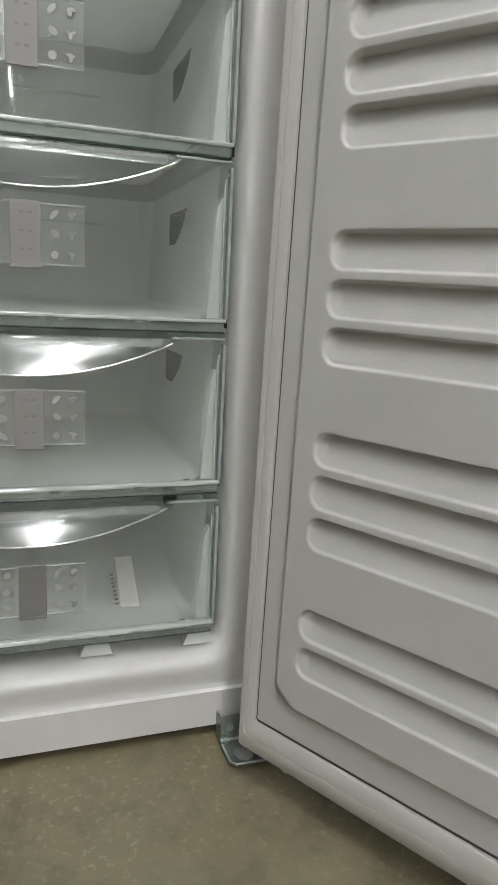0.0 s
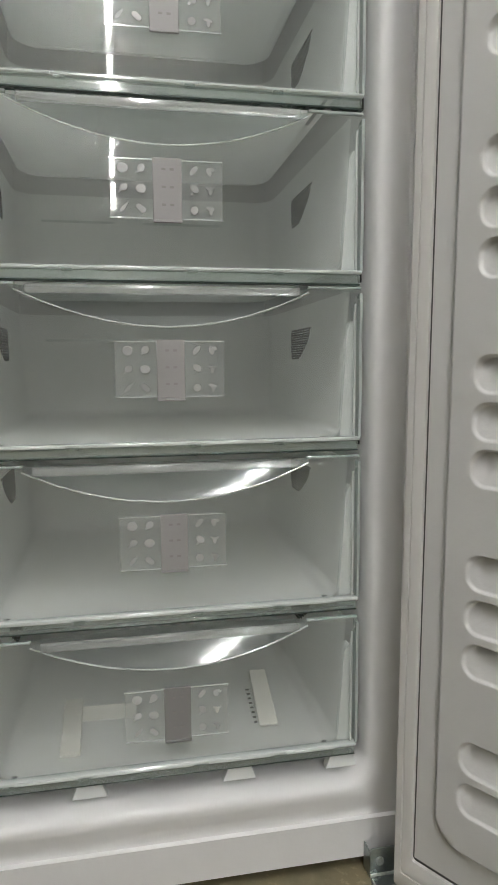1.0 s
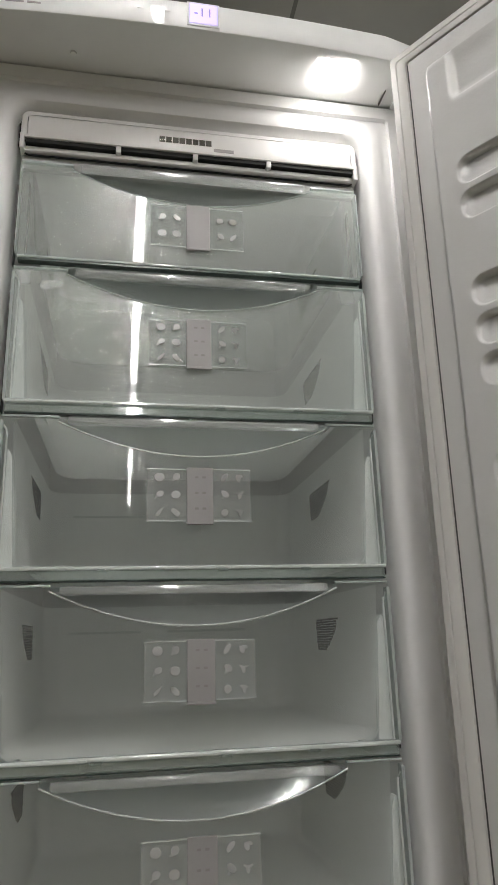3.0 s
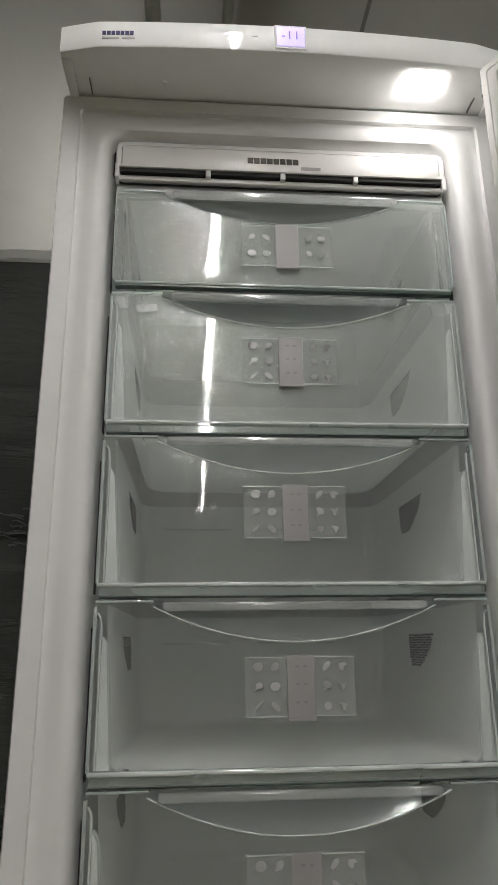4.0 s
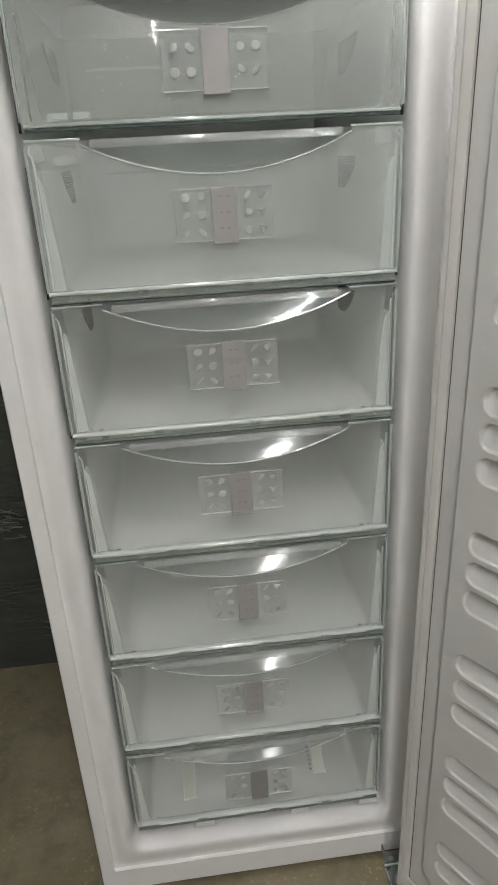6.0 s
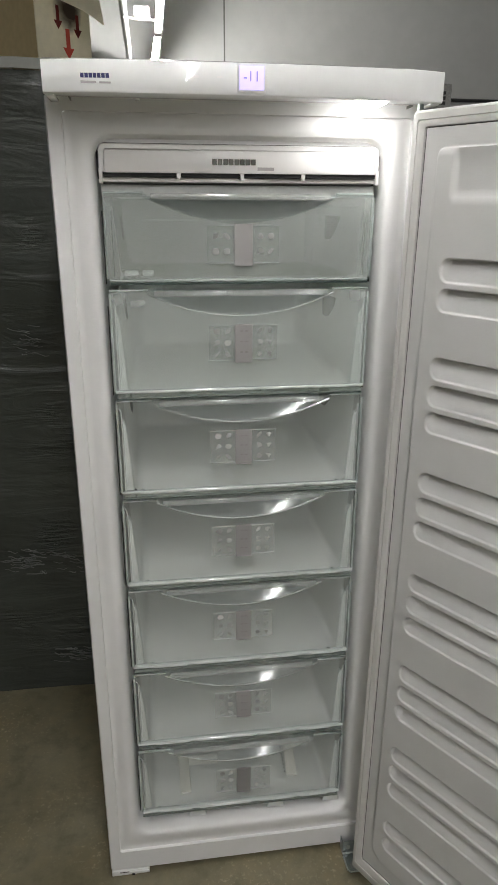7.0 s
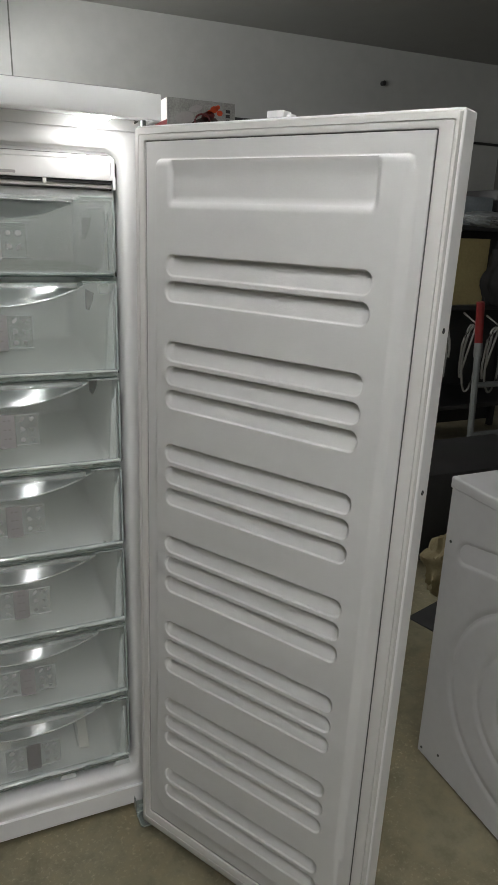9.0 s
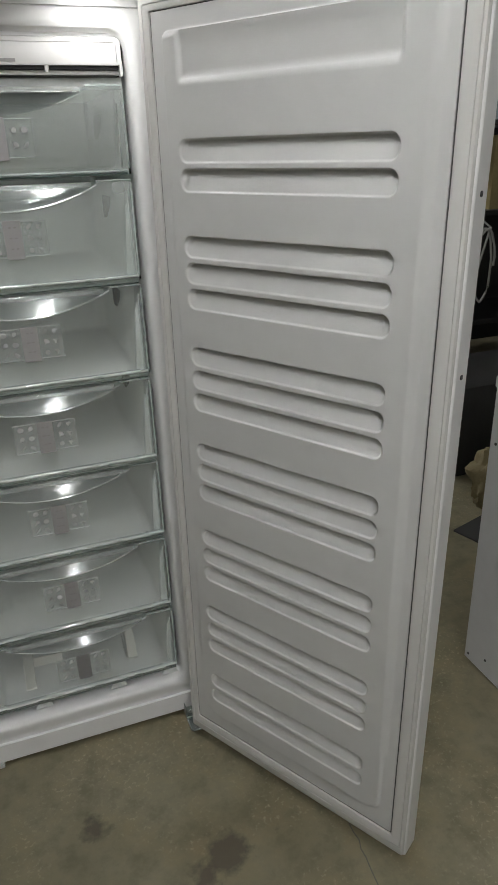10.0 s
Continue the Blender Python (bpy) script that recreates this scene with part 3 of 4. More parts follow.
def hinge_bracket():
    """Zinc-plated bottom hinge: an angle with a foot plate, bolts and the pivot."""
    plate = [rounded(0.236, 0.294, 0.004, 0.043, 0.005, y, 5) for y in (-0.0430, -0.0455, -0.0460)]
    plate[2] = rounded(0.2366, 0.2934, 0.0046, 0.0424, 0.005, -0.0460, 5)
    b = part("hinge_bracket", loft(plate, True, True, True), M_ZINC, freezer, "zinc-plated steel hinge bracket")
    part("side_return", box(0.2362, 0.2385, -0.044, -0.0225, 0.004, 0.038, 0.0006, 1), M_ZINC, b)
    foot = [(0.237, -0.046), (0.2355, -0.052), (0.237, -0.088), (0.243, -0.0945), (0.286, -0.0945), (0.293, -0.088), (0.294, -0.046)]
    part("foot_plate", loft([[(x, y, z) for x, y in foot] for z in (0.004, 0.0072, 0.0078)], True, True, True), M_ZINC, b)
    part("bend", tube([(0.2365, -0.0465, 0.0085), (0.2935, -0.0465, 0.0085)], 0.0022, 8), M_BEND, b)
    part("plate_edge", tube([(0.2372, -0.052, 0.0070), (0.2385, -0.088, 0.0070), (0.2440, -0.0940, 0.0070), (0.2855, -0.0940, 0.0070)], 0.0013, 8), M_BEND, b)
    for x in (0.2485, 0.2785):
        part("bolt", tube([(x, -0.0490, 0.0275), (x, -0.046, 0.0275)], 0.0052, 12), M_BEND, b)
    part("pivot", tube([(0.2585, -0.0795, 0.0076), (0.2585, -0.0795, 0.0105)], 0.0118, 20), M_PIVOT, b)
    part("pivot_pin", tube([(0.274, -0.082, 0.012), (0.274, -0.082, 0.055)], 0.006, 12), M_ZINC, b)


hinge_bracket()


def vent_panel():
    rings = [rounded(-0.2345, 0.2345, 1.5225, 1.5665, 0.010, y, 6) for y in (0.10, -0.010)]
    rings += [rounded(-0.2325, 0.2325, 1.5228, 1.5645, 0.009, -0.0135, 6), rounded(-0.2262, 0.2262, 1.524, 1.5585, 0.006, -0.0140, 6), rounded(-0.2262, 0.2262, 1.524, 1.5585, 0.006, -0.009, 6)]
    v = part("air_vent", loft(rings, True, True, True), M_SILVER, freezer, "silver-white air outlet panel above the drawers")
    # Dark ring added in place of the shade in the panel's gap.
    gap_shade = [rounded(-0.2385, 0.2385, 1.505, 1.5715, 0.014, -0.0005, 6), rounded(-0.233, 0.233, 1.5065, 1.5645, 0.010, -0.0005, 6), rounded(-0.233, 0.233, 1.5065, 1.5645, 0.010, 0.02, 6)]
    part("gap_shade", loft(gap_shade), M_DARK, v, "dark ring painting the gap's shade round the air outlet")
    arch = [rounded(-0.2412, 0.2412, 1.48, 1.5742, 0.030, -0.0032, 6)[:14], rounded(-0.2375, 0.2375, 1.48, 1.5680, 0.014, -0.0032, 6)[:14], rounded(-0.2375, 0.2375, 1.48, 1.5680, 0.014, 0.012, 6)[:14]]
    part("opening_lip", loft(arch, False), M_WHITE, v)
    part("vent_plate", box(-0.2252, 0.2252, -0.0150, -0.0095, 1.5225, 1.5575, 0.0018), M_SILVER, v)
    part("vent_lip", box(-0.2335, 0.2335, -0.0055, 0.012, 1.5085, 1.5162, 0.002), M_SILVER, v)
    part("vent_apron", box(-0.2335, 0.2335, 0.004, 0.012, 1.486, 1.5082, 0.001, 1), M_SLOT, v)
    # Black box stands in for the darkness inside the outlet slots.
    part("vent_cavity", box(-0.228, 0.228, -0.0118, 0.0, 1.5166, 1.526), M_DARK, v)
    for s in (-1, 1):
        part("vent_cheek", box(s * 0.232 - 0.0028, s * 0.232 + 0.0028, -0.0135, 0.01, 1.5065, 1.530, 0.0012), M_SILVER, v)
    for x in (-0.106, -0.001, 0.103):
        part("vent_rib", box(x - 0.0035, x + 0.0035, -0.0135, 0.0, 1.5125, 1.524, 0.001), M_SILVER, v)
    for k in range(8):
        a = -0.051 + 0.0092 * k
        part("badge_bar", box(a, a + 0.0078, -0.0158, -0.0145, 1.5355, 1.5445), M_CHROME, v)
    part("badge_bar", box(0.0245, 0.0525, -0.0156, -0.0145, 1.5275, 1.5325), M_INK, v)


vent_panel()

# ---- drawers ----


def blob(cx, cz, rx, rz, turn, n=12):
    t = radians(turn)
    pts = [(rx * math.cos(k * math.tau / n), rz * math.sin(k * math.tau / n)) for k in range(n)]
    return [(cx + x * math.cos(t) - z * math.sin(t), 0.0, cz + x * math.sin(t) + z * math.cos(t)) for x, z in pts]


# food pictures, each made of a few raised ovals (centre, radii, turn) in millimetres
PICTURES = (
    ((0, 0, 6, 2.3, 48), (4.2, 4.6, 2, 1.2, 60)), ((1, 1, 5, 4, 30), (-3.6, -3.6, 2.6, 1.4, 45)), ((0, 0, 6.4, 5.8, 0),),
    ((-1.5, 1.6, 4.4, 3.6, -40), (1.6, -1.2, 4.2, 3.6, -40)), ((0, 0, 6.2, 5.4, 0),), ((0.6, 0.8, 4.4, 5.2, -35), (-3.4, -3.6, 1.8, 1.4, 0)),
    ((0, 0, 5, 4.8, 45),), ((0.6, 1.4, 5.8, 4, -40), (-2.6, -3.4, 2.2, 1.6, 45)), ((0, 0.6, 6.4, 3.2, 48), (-2.6, -2.4, 3, 2.4, 80)),
    ((0, 2, 5.6, 1.9, -12), (0.4, -1.6, 2.2, 4.2, 0)), ((0, -1, 2.4, 4.2, 0), (-3, 2.4, 2.8, 1.3, -30), (3, 2.4, 2.8, 1.3, 30)), ((-1, -0.5, 3.2, 4.8, 20), (2.6, 2.2, 3.4, 2, -30)),
)


def icon_mesh(kind):
    bm = bmesh.new()
    for k, (cx, cz, rx, rz, turn) in enumerate(PICTURES[kind]):
        lo = [(x * 0.001, 0.0, z * 0.001) for x, _, z in blob(cx, cz, rx, rz, turn)]
        up = [(x * 0.00085 + cx * 0.00015, -0.0011 - 0.0001 * k, z * 0.00085 + cz * 0.00015) for x, _, z in blob(cx, cz, rx, rz, turn)]
        loft([lo, up], True, True, True, bm)
    me = mesh_from(bm, "icon")
    me.materials.append(M_ICON)
    return me


ICON_SHAPES = [icon_mesh(k) for k in range(len(PICTURES))]


def arc_drop(x, height):
    """How far the grip's lower edge lies under the drawer's top."""
    s = min(1.0, abs(x) / 0.166)
    return 0.008 + 0.040 * (1 - s * s)


def tub_path(half, deep, r, front, n=7):
    """Open U seen from above: from the front along one side, round the back corners and out again."""
    pts = [(-half, front), (-half, (front + deep) / 2)]
    for cx, a0 in ((-half + r, 180), (half - r, 90)):
        pts += [(cx + r * math.cos(radians(a0 - 90 * k / n)), deep - r + r * math.sin(radians(a0 - 90 * k / n))) for k in range(n + 1)]
    return pts + [(half, (front + deep) / 2), (half, front)]


def tub_mesh(height, deep):
    """Tub with soft corners, a rounded floor edge and walls that lean out, 2 mm thick."""
    sh = height - 0.005
    levels = [(0.186, -0.020, 0.0085), (0.197, -0.009, 0.0100), (0.2032, -0.003, 0.0145), (0.2062, 0.0, 0.0215), (0.2160, 0.012, sh)]
    rings = [[(x, y, zz) for x, y in tub_path(h, deep + d, 0.034, 0.004)] for h, d, zz in levels]
    outer = [[(x, y, zz - 0.003) for x, y in tub_path(h + 0.0025, deep + d + 0.0025, 0.036, 0.004)] for h, d, zz in levels]
    rim = [[(x, y, sh) for x, y in tub_path(0.2187, deep + 0.0147, 0.036, 0.004)]]
    bm = loft(rings + rim + outer[::-1], False)
    for flat in (0.0085, 0.0055):
        bm.faces.new([bm.verts.new((x, y, flat)) for x, y in tub_path(0.186 if flat > 0.006 else 0.1885, deep - 0.02, 0.034, 0.004)])
    bmesh.ops.remove_doubles(bm, verts=bm.verts[:], dist=0.0004)
    return bm


def drawer(name, z, height, rows=3, label="", card_z=0.059, deep=0.41, tub=None, front=None, plain=False, slide=None):
    W = 0.2315
    sh = height - 0.005
    d = part(name, tub_mesh(height, deep), tub or M_TUB, freezer, label)
    d.location = (0, 0, z)
    # clear front, cut out round the grip, its lower corners rounded
    xs = sorted(set([-W + 2 * W * k / 72 for k in range(73)] + [-0.166, 0.166, -W + 0.0015, -W + 0.004, W - 0.004, W - 0.0015]))
    loops = []
    for x in xs:
        top = height - (arc_drop(x, height) if abs(x) <= 0.166 else 0.0)
        c = max(0.0, abs(x) - (W - 0.008)) / 0.008
        low = 0.004 + 0.006 * (1 - math.sqrt(max(0.0, 1 - c * c)))
        loops.append([(x, -0.0015, low), (x, -0.003, low + 0.004), (x, -0.003, top), (x, 0.0, top), (x, 0.0, low)])
    part("front_panel", loft(loops, True, True, True), front or M_CLEAR, d, "clear plastic drawer front")
    # lower edge: a bright ledge with clip notches, a green skirt and a dark strip that paints the gap's shade
    if plain:
        part("lower_edge", box(-W + 0.003, W - 0.003, -0.0045, 0.003, 0.0005, 0.0045, 0.0012, 2), M_EDGE, d)
        part("lower_gap_shade", box(-W + 0.004, W - 0.004, -0.0052, 0.005, -0.0042, -0.0008, 0.0005, 1), M_EDGE_SHADE, d, "dark green strip for the edge and gap shade under the front")
    else:
        part("lower_edge", box(-W + 0.001, W - 0.001, -0.0080, 0.004, 0.0030, 0.0076, 0.0018, 3), M_RIM, d)
        part("lower_skirt", box(-W + 0.003, W - 0.003, -0.0058, 0.003, -0.0078, 0.0028, 0.001, 1), M_SKIRT, d)
        part("lower_gap_shade", box(-W + 0.002, W - 0.002, -0.0045, 0.008, -0.0096, -0.0080, 0.0005, 1), M_EDGE_SHADE, d, "dark green strip for the edge and gap shade under the front")
        for a, b in ((-0.19, -0.118), (-0.10, 0.02), (0.038, 0.12), (0.137, 0.2)):
            part("edge_rib", box(a, b, -0.0098, -0.0080, 0.0034, 0.0064, 0.0006, 1), M_RIM, d)
        for x in (-0.109, 0.029, 0.1285):
            part("notch", box(x - 0.006, x + 0.006, -0.0092, -0.0078, 0.0006, 0.0040, 0.0005, 1), M_SKIRT, d)
    # vent slots high in the tub's back
    for a, b in ((-0.176, -0.054), (-0.009, 0.127)):
        part("back_slot", box(a, b, deep + 0.0085, deep + 0.0125, height - 0.05, height - 0.046), M_FLANGE, d)
    for s in (-1, 1):
        zt = height - 0.008
        # slide rail along the tub's side, its shadow line put in as grey
        drop, back = 0.0195, 0.02
        part("slide_ledge", loft([[(s * (0.2165 - 0.24 * (drop - 0.0175)), y, height - drop), (s * 0.2175, y, height - drop + 0.003), (s * 0.2175, y, height - drop - 0.0045)] for y in (0.03, deep - back)], True, True, True), M_LEDGE, d)
        # Thin black strip paints the shade between drawer and cabinet.
        part("side_gap_shade", box(s * 0.2356 - 0.0007, s * 0.2356 + 0.0007, 0.010, 0.02, -0.004, height - 0.03), M_DARK, d)
        wide = 0.0016 if plain else 0.0036
        sect = [(W - wide + 0.0008, -0.0055), (W + 0.0008, -0.0055), (W + 0.0008, 0.010), (W - 0.0012, 0.010), (W - 0.0016, 0.0), (W - wide + 0.0008, -0.001)]
        part("side_rim", loft([[(s * px, py, zz) for px, py in sect] for zz in (0.007, zt)], True, True, True), M_EDGE, d)
        if plain:
            part("inner_rim", box(s * 0.2205 - 0.0006, s * 0.2205 + 0.0006, 0.004, 0.014, 0.008, height - 0.03), M_EDGE_SHADE, d)
        else:
            part("inner_rim", tube([(s * (W - 0.0085), -0.0040, 0.009), (s * (W - 0.0085), -0.0040, height - 0.03), (s * (W - 0.0075), -0.004, height - 0.02), (s * (W - 0.004), -0.004, height - 0.014)], 0.0015, 8), M_RIM, d)
            # pale flange of the tub beside the front, wider towards the floor
            bm = loft([[(s * 0.2245, 0.003, 0.008), (s * 0.2085, 0.004, 0.008), (s * 0.2055, 0.016, 0.008), (s * 0.2245, 0.016, 0.008)],
                       [(s * 0.2245, 0.003, height - 0.05), (s * 0.2175, 0.004, height - 0.05), (s * 0.2155, 0.016, height - 0.05), (s * 0.2245, 0.016, height - 0.05)],
                       [(s * 0.2235, 0.003, height - 0.04), (s * 0.2225, 0.004, height - 0.04), (s * 0.2215, 0.016, height - 0.04), (s * 0.2235, 0.016, height - 0.04)]], True, True, True)
            part("flange", bm, M_FLANGE, d)
        part("top_rim", box(s * 0.198 - 0.033, s * 0.198 + 0.033, -0.004, 0.002, height - 0.003, height, 0.001), M_EDGE, d)
        # perforated field in the side wall: one joined pattern of small holes
        bm = bmesh.new()
        for i in range(20):
            for j in range(13):
                u, v = i / 19, j / 12
                if not 0.5 * v * v <= u <= 1.02 - 0.12 * v * v:
                    continue
                y, zz = 0.150 + 0.105 * u + (0.0027 if j % 2 else 0), height - 0.040 - 0.042 * v
                wall = s * (0.2062 + (zz - 0.0215) / (sh - 0.0215) * 0.0098)
                c = [bm.verts.new((wall - s * 0.0006, y + 0.0023 * math.cos(k * math.tau / 4), zz + 0.0019 * math.sin(k * math.tau / 4))) for k in range(4)]
                e = [bm.verts.new((wall + s * 0.001, q.co.y, q.co.z)) for q in c]
                bm.faces.new(c)
                for k in range(4):
                    bm.faces.new((c[k], c[(k + 1) % 4], e[(k + 1) % 4], e[k]))
        tagged(part("perforation", bm, M_HOLES, d, "dark perforated vent field"), kind="stuff")
    # grip: a bar over a hollow crescent
    part("grip_bar", box(-0.1545, 0.1545, -0.0115, -0.0015, height - 0.0125, height - 0.0025, 0.003, 2), M_BAR, d, "satin grip bar")
    loops = []
    for k in range(49):
        x = -0.166 + 0.332 * k / 48
        drop = arc_drop(x, height)
        fall = 0.020 * math.sqrt(max(0.0, 1 - (x / 0.1665) ** 2))
        row = []
        for j in range(9):
            s = j / 8
            row.append((x, -0.002 + fall * math.cos(math.pi * 0.5 * s), height - 0.003 - (drop - 0.003) * s))
        loops.append(row + [(px, py + 0.0022, pz) for px, py, pz in row[::-1]])
    part("grip_hollow", loft(loops, True, True, True), M_GRIP, d)
    bm = tube([(-0.166 + 0.332 * k / 40, -0.0035, height - arc_drop(-0.166 + 0.332 * k / 40, height)) for k in range(41)], 0.0005 if plain else 0.0011, 8)
    part("grip_edge", bm, M_EDGE if plain else M_RIM, d)
    # picture card with its slider
    cz = card_z
    part("info_card", box(-0.0605, 0.0645, -0.0048, -0.0032, cz, cz + 0.064, 0.0005, 1), M_CARD, d, "clear card with embossed food pictures")
    for z0 in (cz, cz + 0.0628):
        part("card_edge", box(-0.0605, 0.0645, -0.0056, -0.0047, z0, z0 + 0.0012), M_RIM, d)
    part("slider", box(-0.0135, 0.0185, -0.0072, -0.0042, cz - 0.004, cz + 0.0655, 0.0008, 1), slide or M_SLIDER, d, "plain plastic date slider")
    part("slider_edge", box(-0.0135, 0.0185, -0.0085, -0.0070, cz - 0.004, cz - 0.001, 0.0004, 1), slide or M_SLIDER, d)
    if rows == 3:
        for r in range(3):
            for dx in (-0.004, 0.005):
                part("number_bar", box(0.0025 + dx - 0.0022, 0.0025 + dx + 0.0022, -0.0074, -0.0071, cz + 0.014 + 0.019 * r, cz + 0.0165 + 0.019 * r), M_INK_PALE, d)
    k = 0
    for x in (-0.046, -0.0265, 0.0325, 0.0505):
        for r in range(rows):
            ic = new("icon", ICON_SHAPES[k if rows == 3 else (2, 5, 4, 3, 7, 6, 8, 4)[k]])
            ic.parent = d
            ic.location = (x, -0.0048, cz + (0.0108 + 0.0212 * r if rows == 3 else 0.02 + 0.025 * r))
            k += 1
    return d


top = drawer("top_drawer", 1.347, 0.147, 2, "shallow clear top drawer, empty", 0.031, 0.36, M_CLEARTUB, M_LIGHT_VEIL, True)
drawer("drawer", 1.148, 0.187, 3, "clear plastic drawer with brightened front and scraps of tape, empty", front=M_LIGHT_VEIL)
first = drawer("drawer", 0.950, 0.187, 3, "clear plastic drawer with milky tub, empty")
for z in (0.751, 0.553, 0.351):
    copy_thing(first, pose(0, 0, z))
last = drawer("bottom_drawer", 0.157, 0.176, 3, "lowest clear drawer with foam strips inside", 0.040, slide=M_SLIDER_SHADED)
# Dark strips added where only shade lies under the lowest drawer.
for x0, x1 in ((-0.2, -0.125), (-0.085, 0.06), (0.098, 0.2)):
    part("under_shade", box(x0, x1, 0.012, 0.03, -0.017, -0.0105, 0.001, 1), M_EDGE_SHADE, last, "dark strip painting the shade under the drawer front")
for x in (-0.105, 0.079, 0.213):
    tab = [(x - 0.014, -0.0098), (x + 0.014, -0.0098), (x + 0.021, -0.028), (x - 0.021, -0.028)]
    part("runner_tab", loft([[(px, y, pz) for px, pz in tab] for y in (0.0, 0.012)], True, True, True), M_FLANGE, last, "frosted tab under the drawer front")
for x0, y0, length, lift, turn in ((-0.129, 0.03, 0.125, 4, 1), (0.128, 0.05, 0.11, 14, -3)):
    st = part("foam_strip", box(-0.0125, 0.0125, 0.0, length, 0.0, 0.005, 0.0012, 1), M_TAPE)
    st.matrix_world = pose(x0, y0, 0.1662, lift, 0, turn)
    tagged(st, "white foam packing strip lying in the lowest drawer", "foam strip", "foam strips")
st = part("foam_strip", box(-0.0125, 0.0125, 0.0, 0.1, 0.0, 0.005, 0.0012, 1), M_TAPE)
st.matrix_world = pose(-0.045, 0.125, 0.1668, 0, -28, 88)
tagged(st, "white foam packing strip lying across the lowest drawer", "foam strip", "foam strips")
comb = bmesh.new()
for k in range(8):
    box(0.1105, 0.1150, 0.062 + 0.009 * k, 0.0650 + 0.009 * k, 0.1668 + 0.0021 * k, 0.1678 + 0.0021 * k, 0.0, 1, comb)
cb = part("zip_strip", comb, M_GREY_STEEL)
tagged(cb, "thin grey toothed plastic strip beside a foam strip", "plastic strip")
for x, w in ((-0.192, 0.024), (-0.163, 0.02)):
    cl = part("plastic_clip", box(-w / 2, w / 2, 0, 0.012, 0, 0.009, 0.002), M_FLANGE)
    cl.matrix_world = pose(x, 0.03, 1.3556)
    tagged(cl, "small white plastic clip lying in the top drawer", "clip", "clips in the top drawer")
# scraps of clear tape on the second drawer's front
for x, z, w, h in ((-0.217, 1.319, 0.016, 0.02), (-0.185, 1.311, 0.028, 0.011), (0.207, 1.320, 0.022, 0.02)):
    tp = part("tape_scrap", loft([rounded(-w / 2, w / 2, -h / 2, h / 2, 0.005, y, 3) for y in (0.0, -0.0007)], True, True, True), M_CARD2)
    tp.matrix_world = pose(x, -0.0032, z, 0, -8, 0)
    tagged(tp, "scrap of milky tape stuck on a drawer front", "tape", "tape scraps")

# ---- the open door ----
DOOR_AT = Matrix(((0.5269, 0.8499, 0, 0.2915), (-0.8499, 0.5269, 0, -0.1842), (0, 0, 1, 0), (0, 0, 0, 1)))
DOOR_AT = DOOR_AT @ pose(0, 0, 0.8) @ pose(0, 0, 0, 0, 0.6, 0) @ pose(0, 0, -0.8)  # it sags a little
# local x runs from hinge to latch, local -y faces the cabinet's front side, z up
GROUPS = [(1.3980, 2), (1.2455, 3), (1.0485, 3), (0.8540, 3), (0.6570, 3), (0.4630, 3), (0.2690, 2)]
GROOVES = [top_z - 0.0452 * k - 0.0192 for top_z, n in GROUPS for k in range(n)]


def smooth_step(a, b, x):
    t = max(0.0, min(1.0, (x - a) / (b - a)))
    return t * t * (3 - 2 * t)


def slot_sdf(u, z, u0, u1, zc, r):
    dx = max(u0 + r - u, 0.0, u - (u1 - r))
    return math.hypot(dx, z - zc) - r


def box_sdf(u, z, u0, u1, z0, z1, r):
    qx = abs(u - (u0 + u1) / 2) - (u1 - u0) / 2 + r
    qz = abs(z - (z0 + z1) / 2) - (z1 - z0) / 2 + r
    return math.hypot(max(qx, 0), max(qz, 0)) + min(max(qx, qz), 0) - r


def liner_depth(u, z):
    """How far the moulded liner stands out towards the room."""
    d = box_sdf(u, z, -0.028, 0.437, 0.142, 1.551, 0.03 if z < 0.8 else 0.010)
    h = -0.0075 * smooth_step(-0.003, 0.003, d) if u < 0.2 or z < 0.3 or z > 1.535 else -0.0075 * smooth_step(-0.008, 0.012, d)
    # shallow pocket at the top, open upwards
    d = box_sdf(u, z, 0.0, 0.395, 1.479, 1.70, 0.012)
    h = min(h, -0.0082 * (1 - smooth_step(-0.010, 0.001, d)) * (1 - 0.7 * smooth_step(1.525, 1.56, z)))
    for zc in GROOVES:
        if abs(z - zc) < 0.0200:
            d = box_sdf(u, z, -0.003, 0.3975, zc - 0.0192, zc + 0.0192, 0.0165)
            if d < 0.0:
                up = (z - zc + 0.0192) / 0.0384
                ends = smooth_step(-0.004, 0.016, min(u + 0.003, 0.3975 - u))
                h -= 0.0125 * smooth_step(0.0, 0.0038, -d) * (0.16 + 0.84 * up) * (0.35 + 0.65 * ends)
    return h


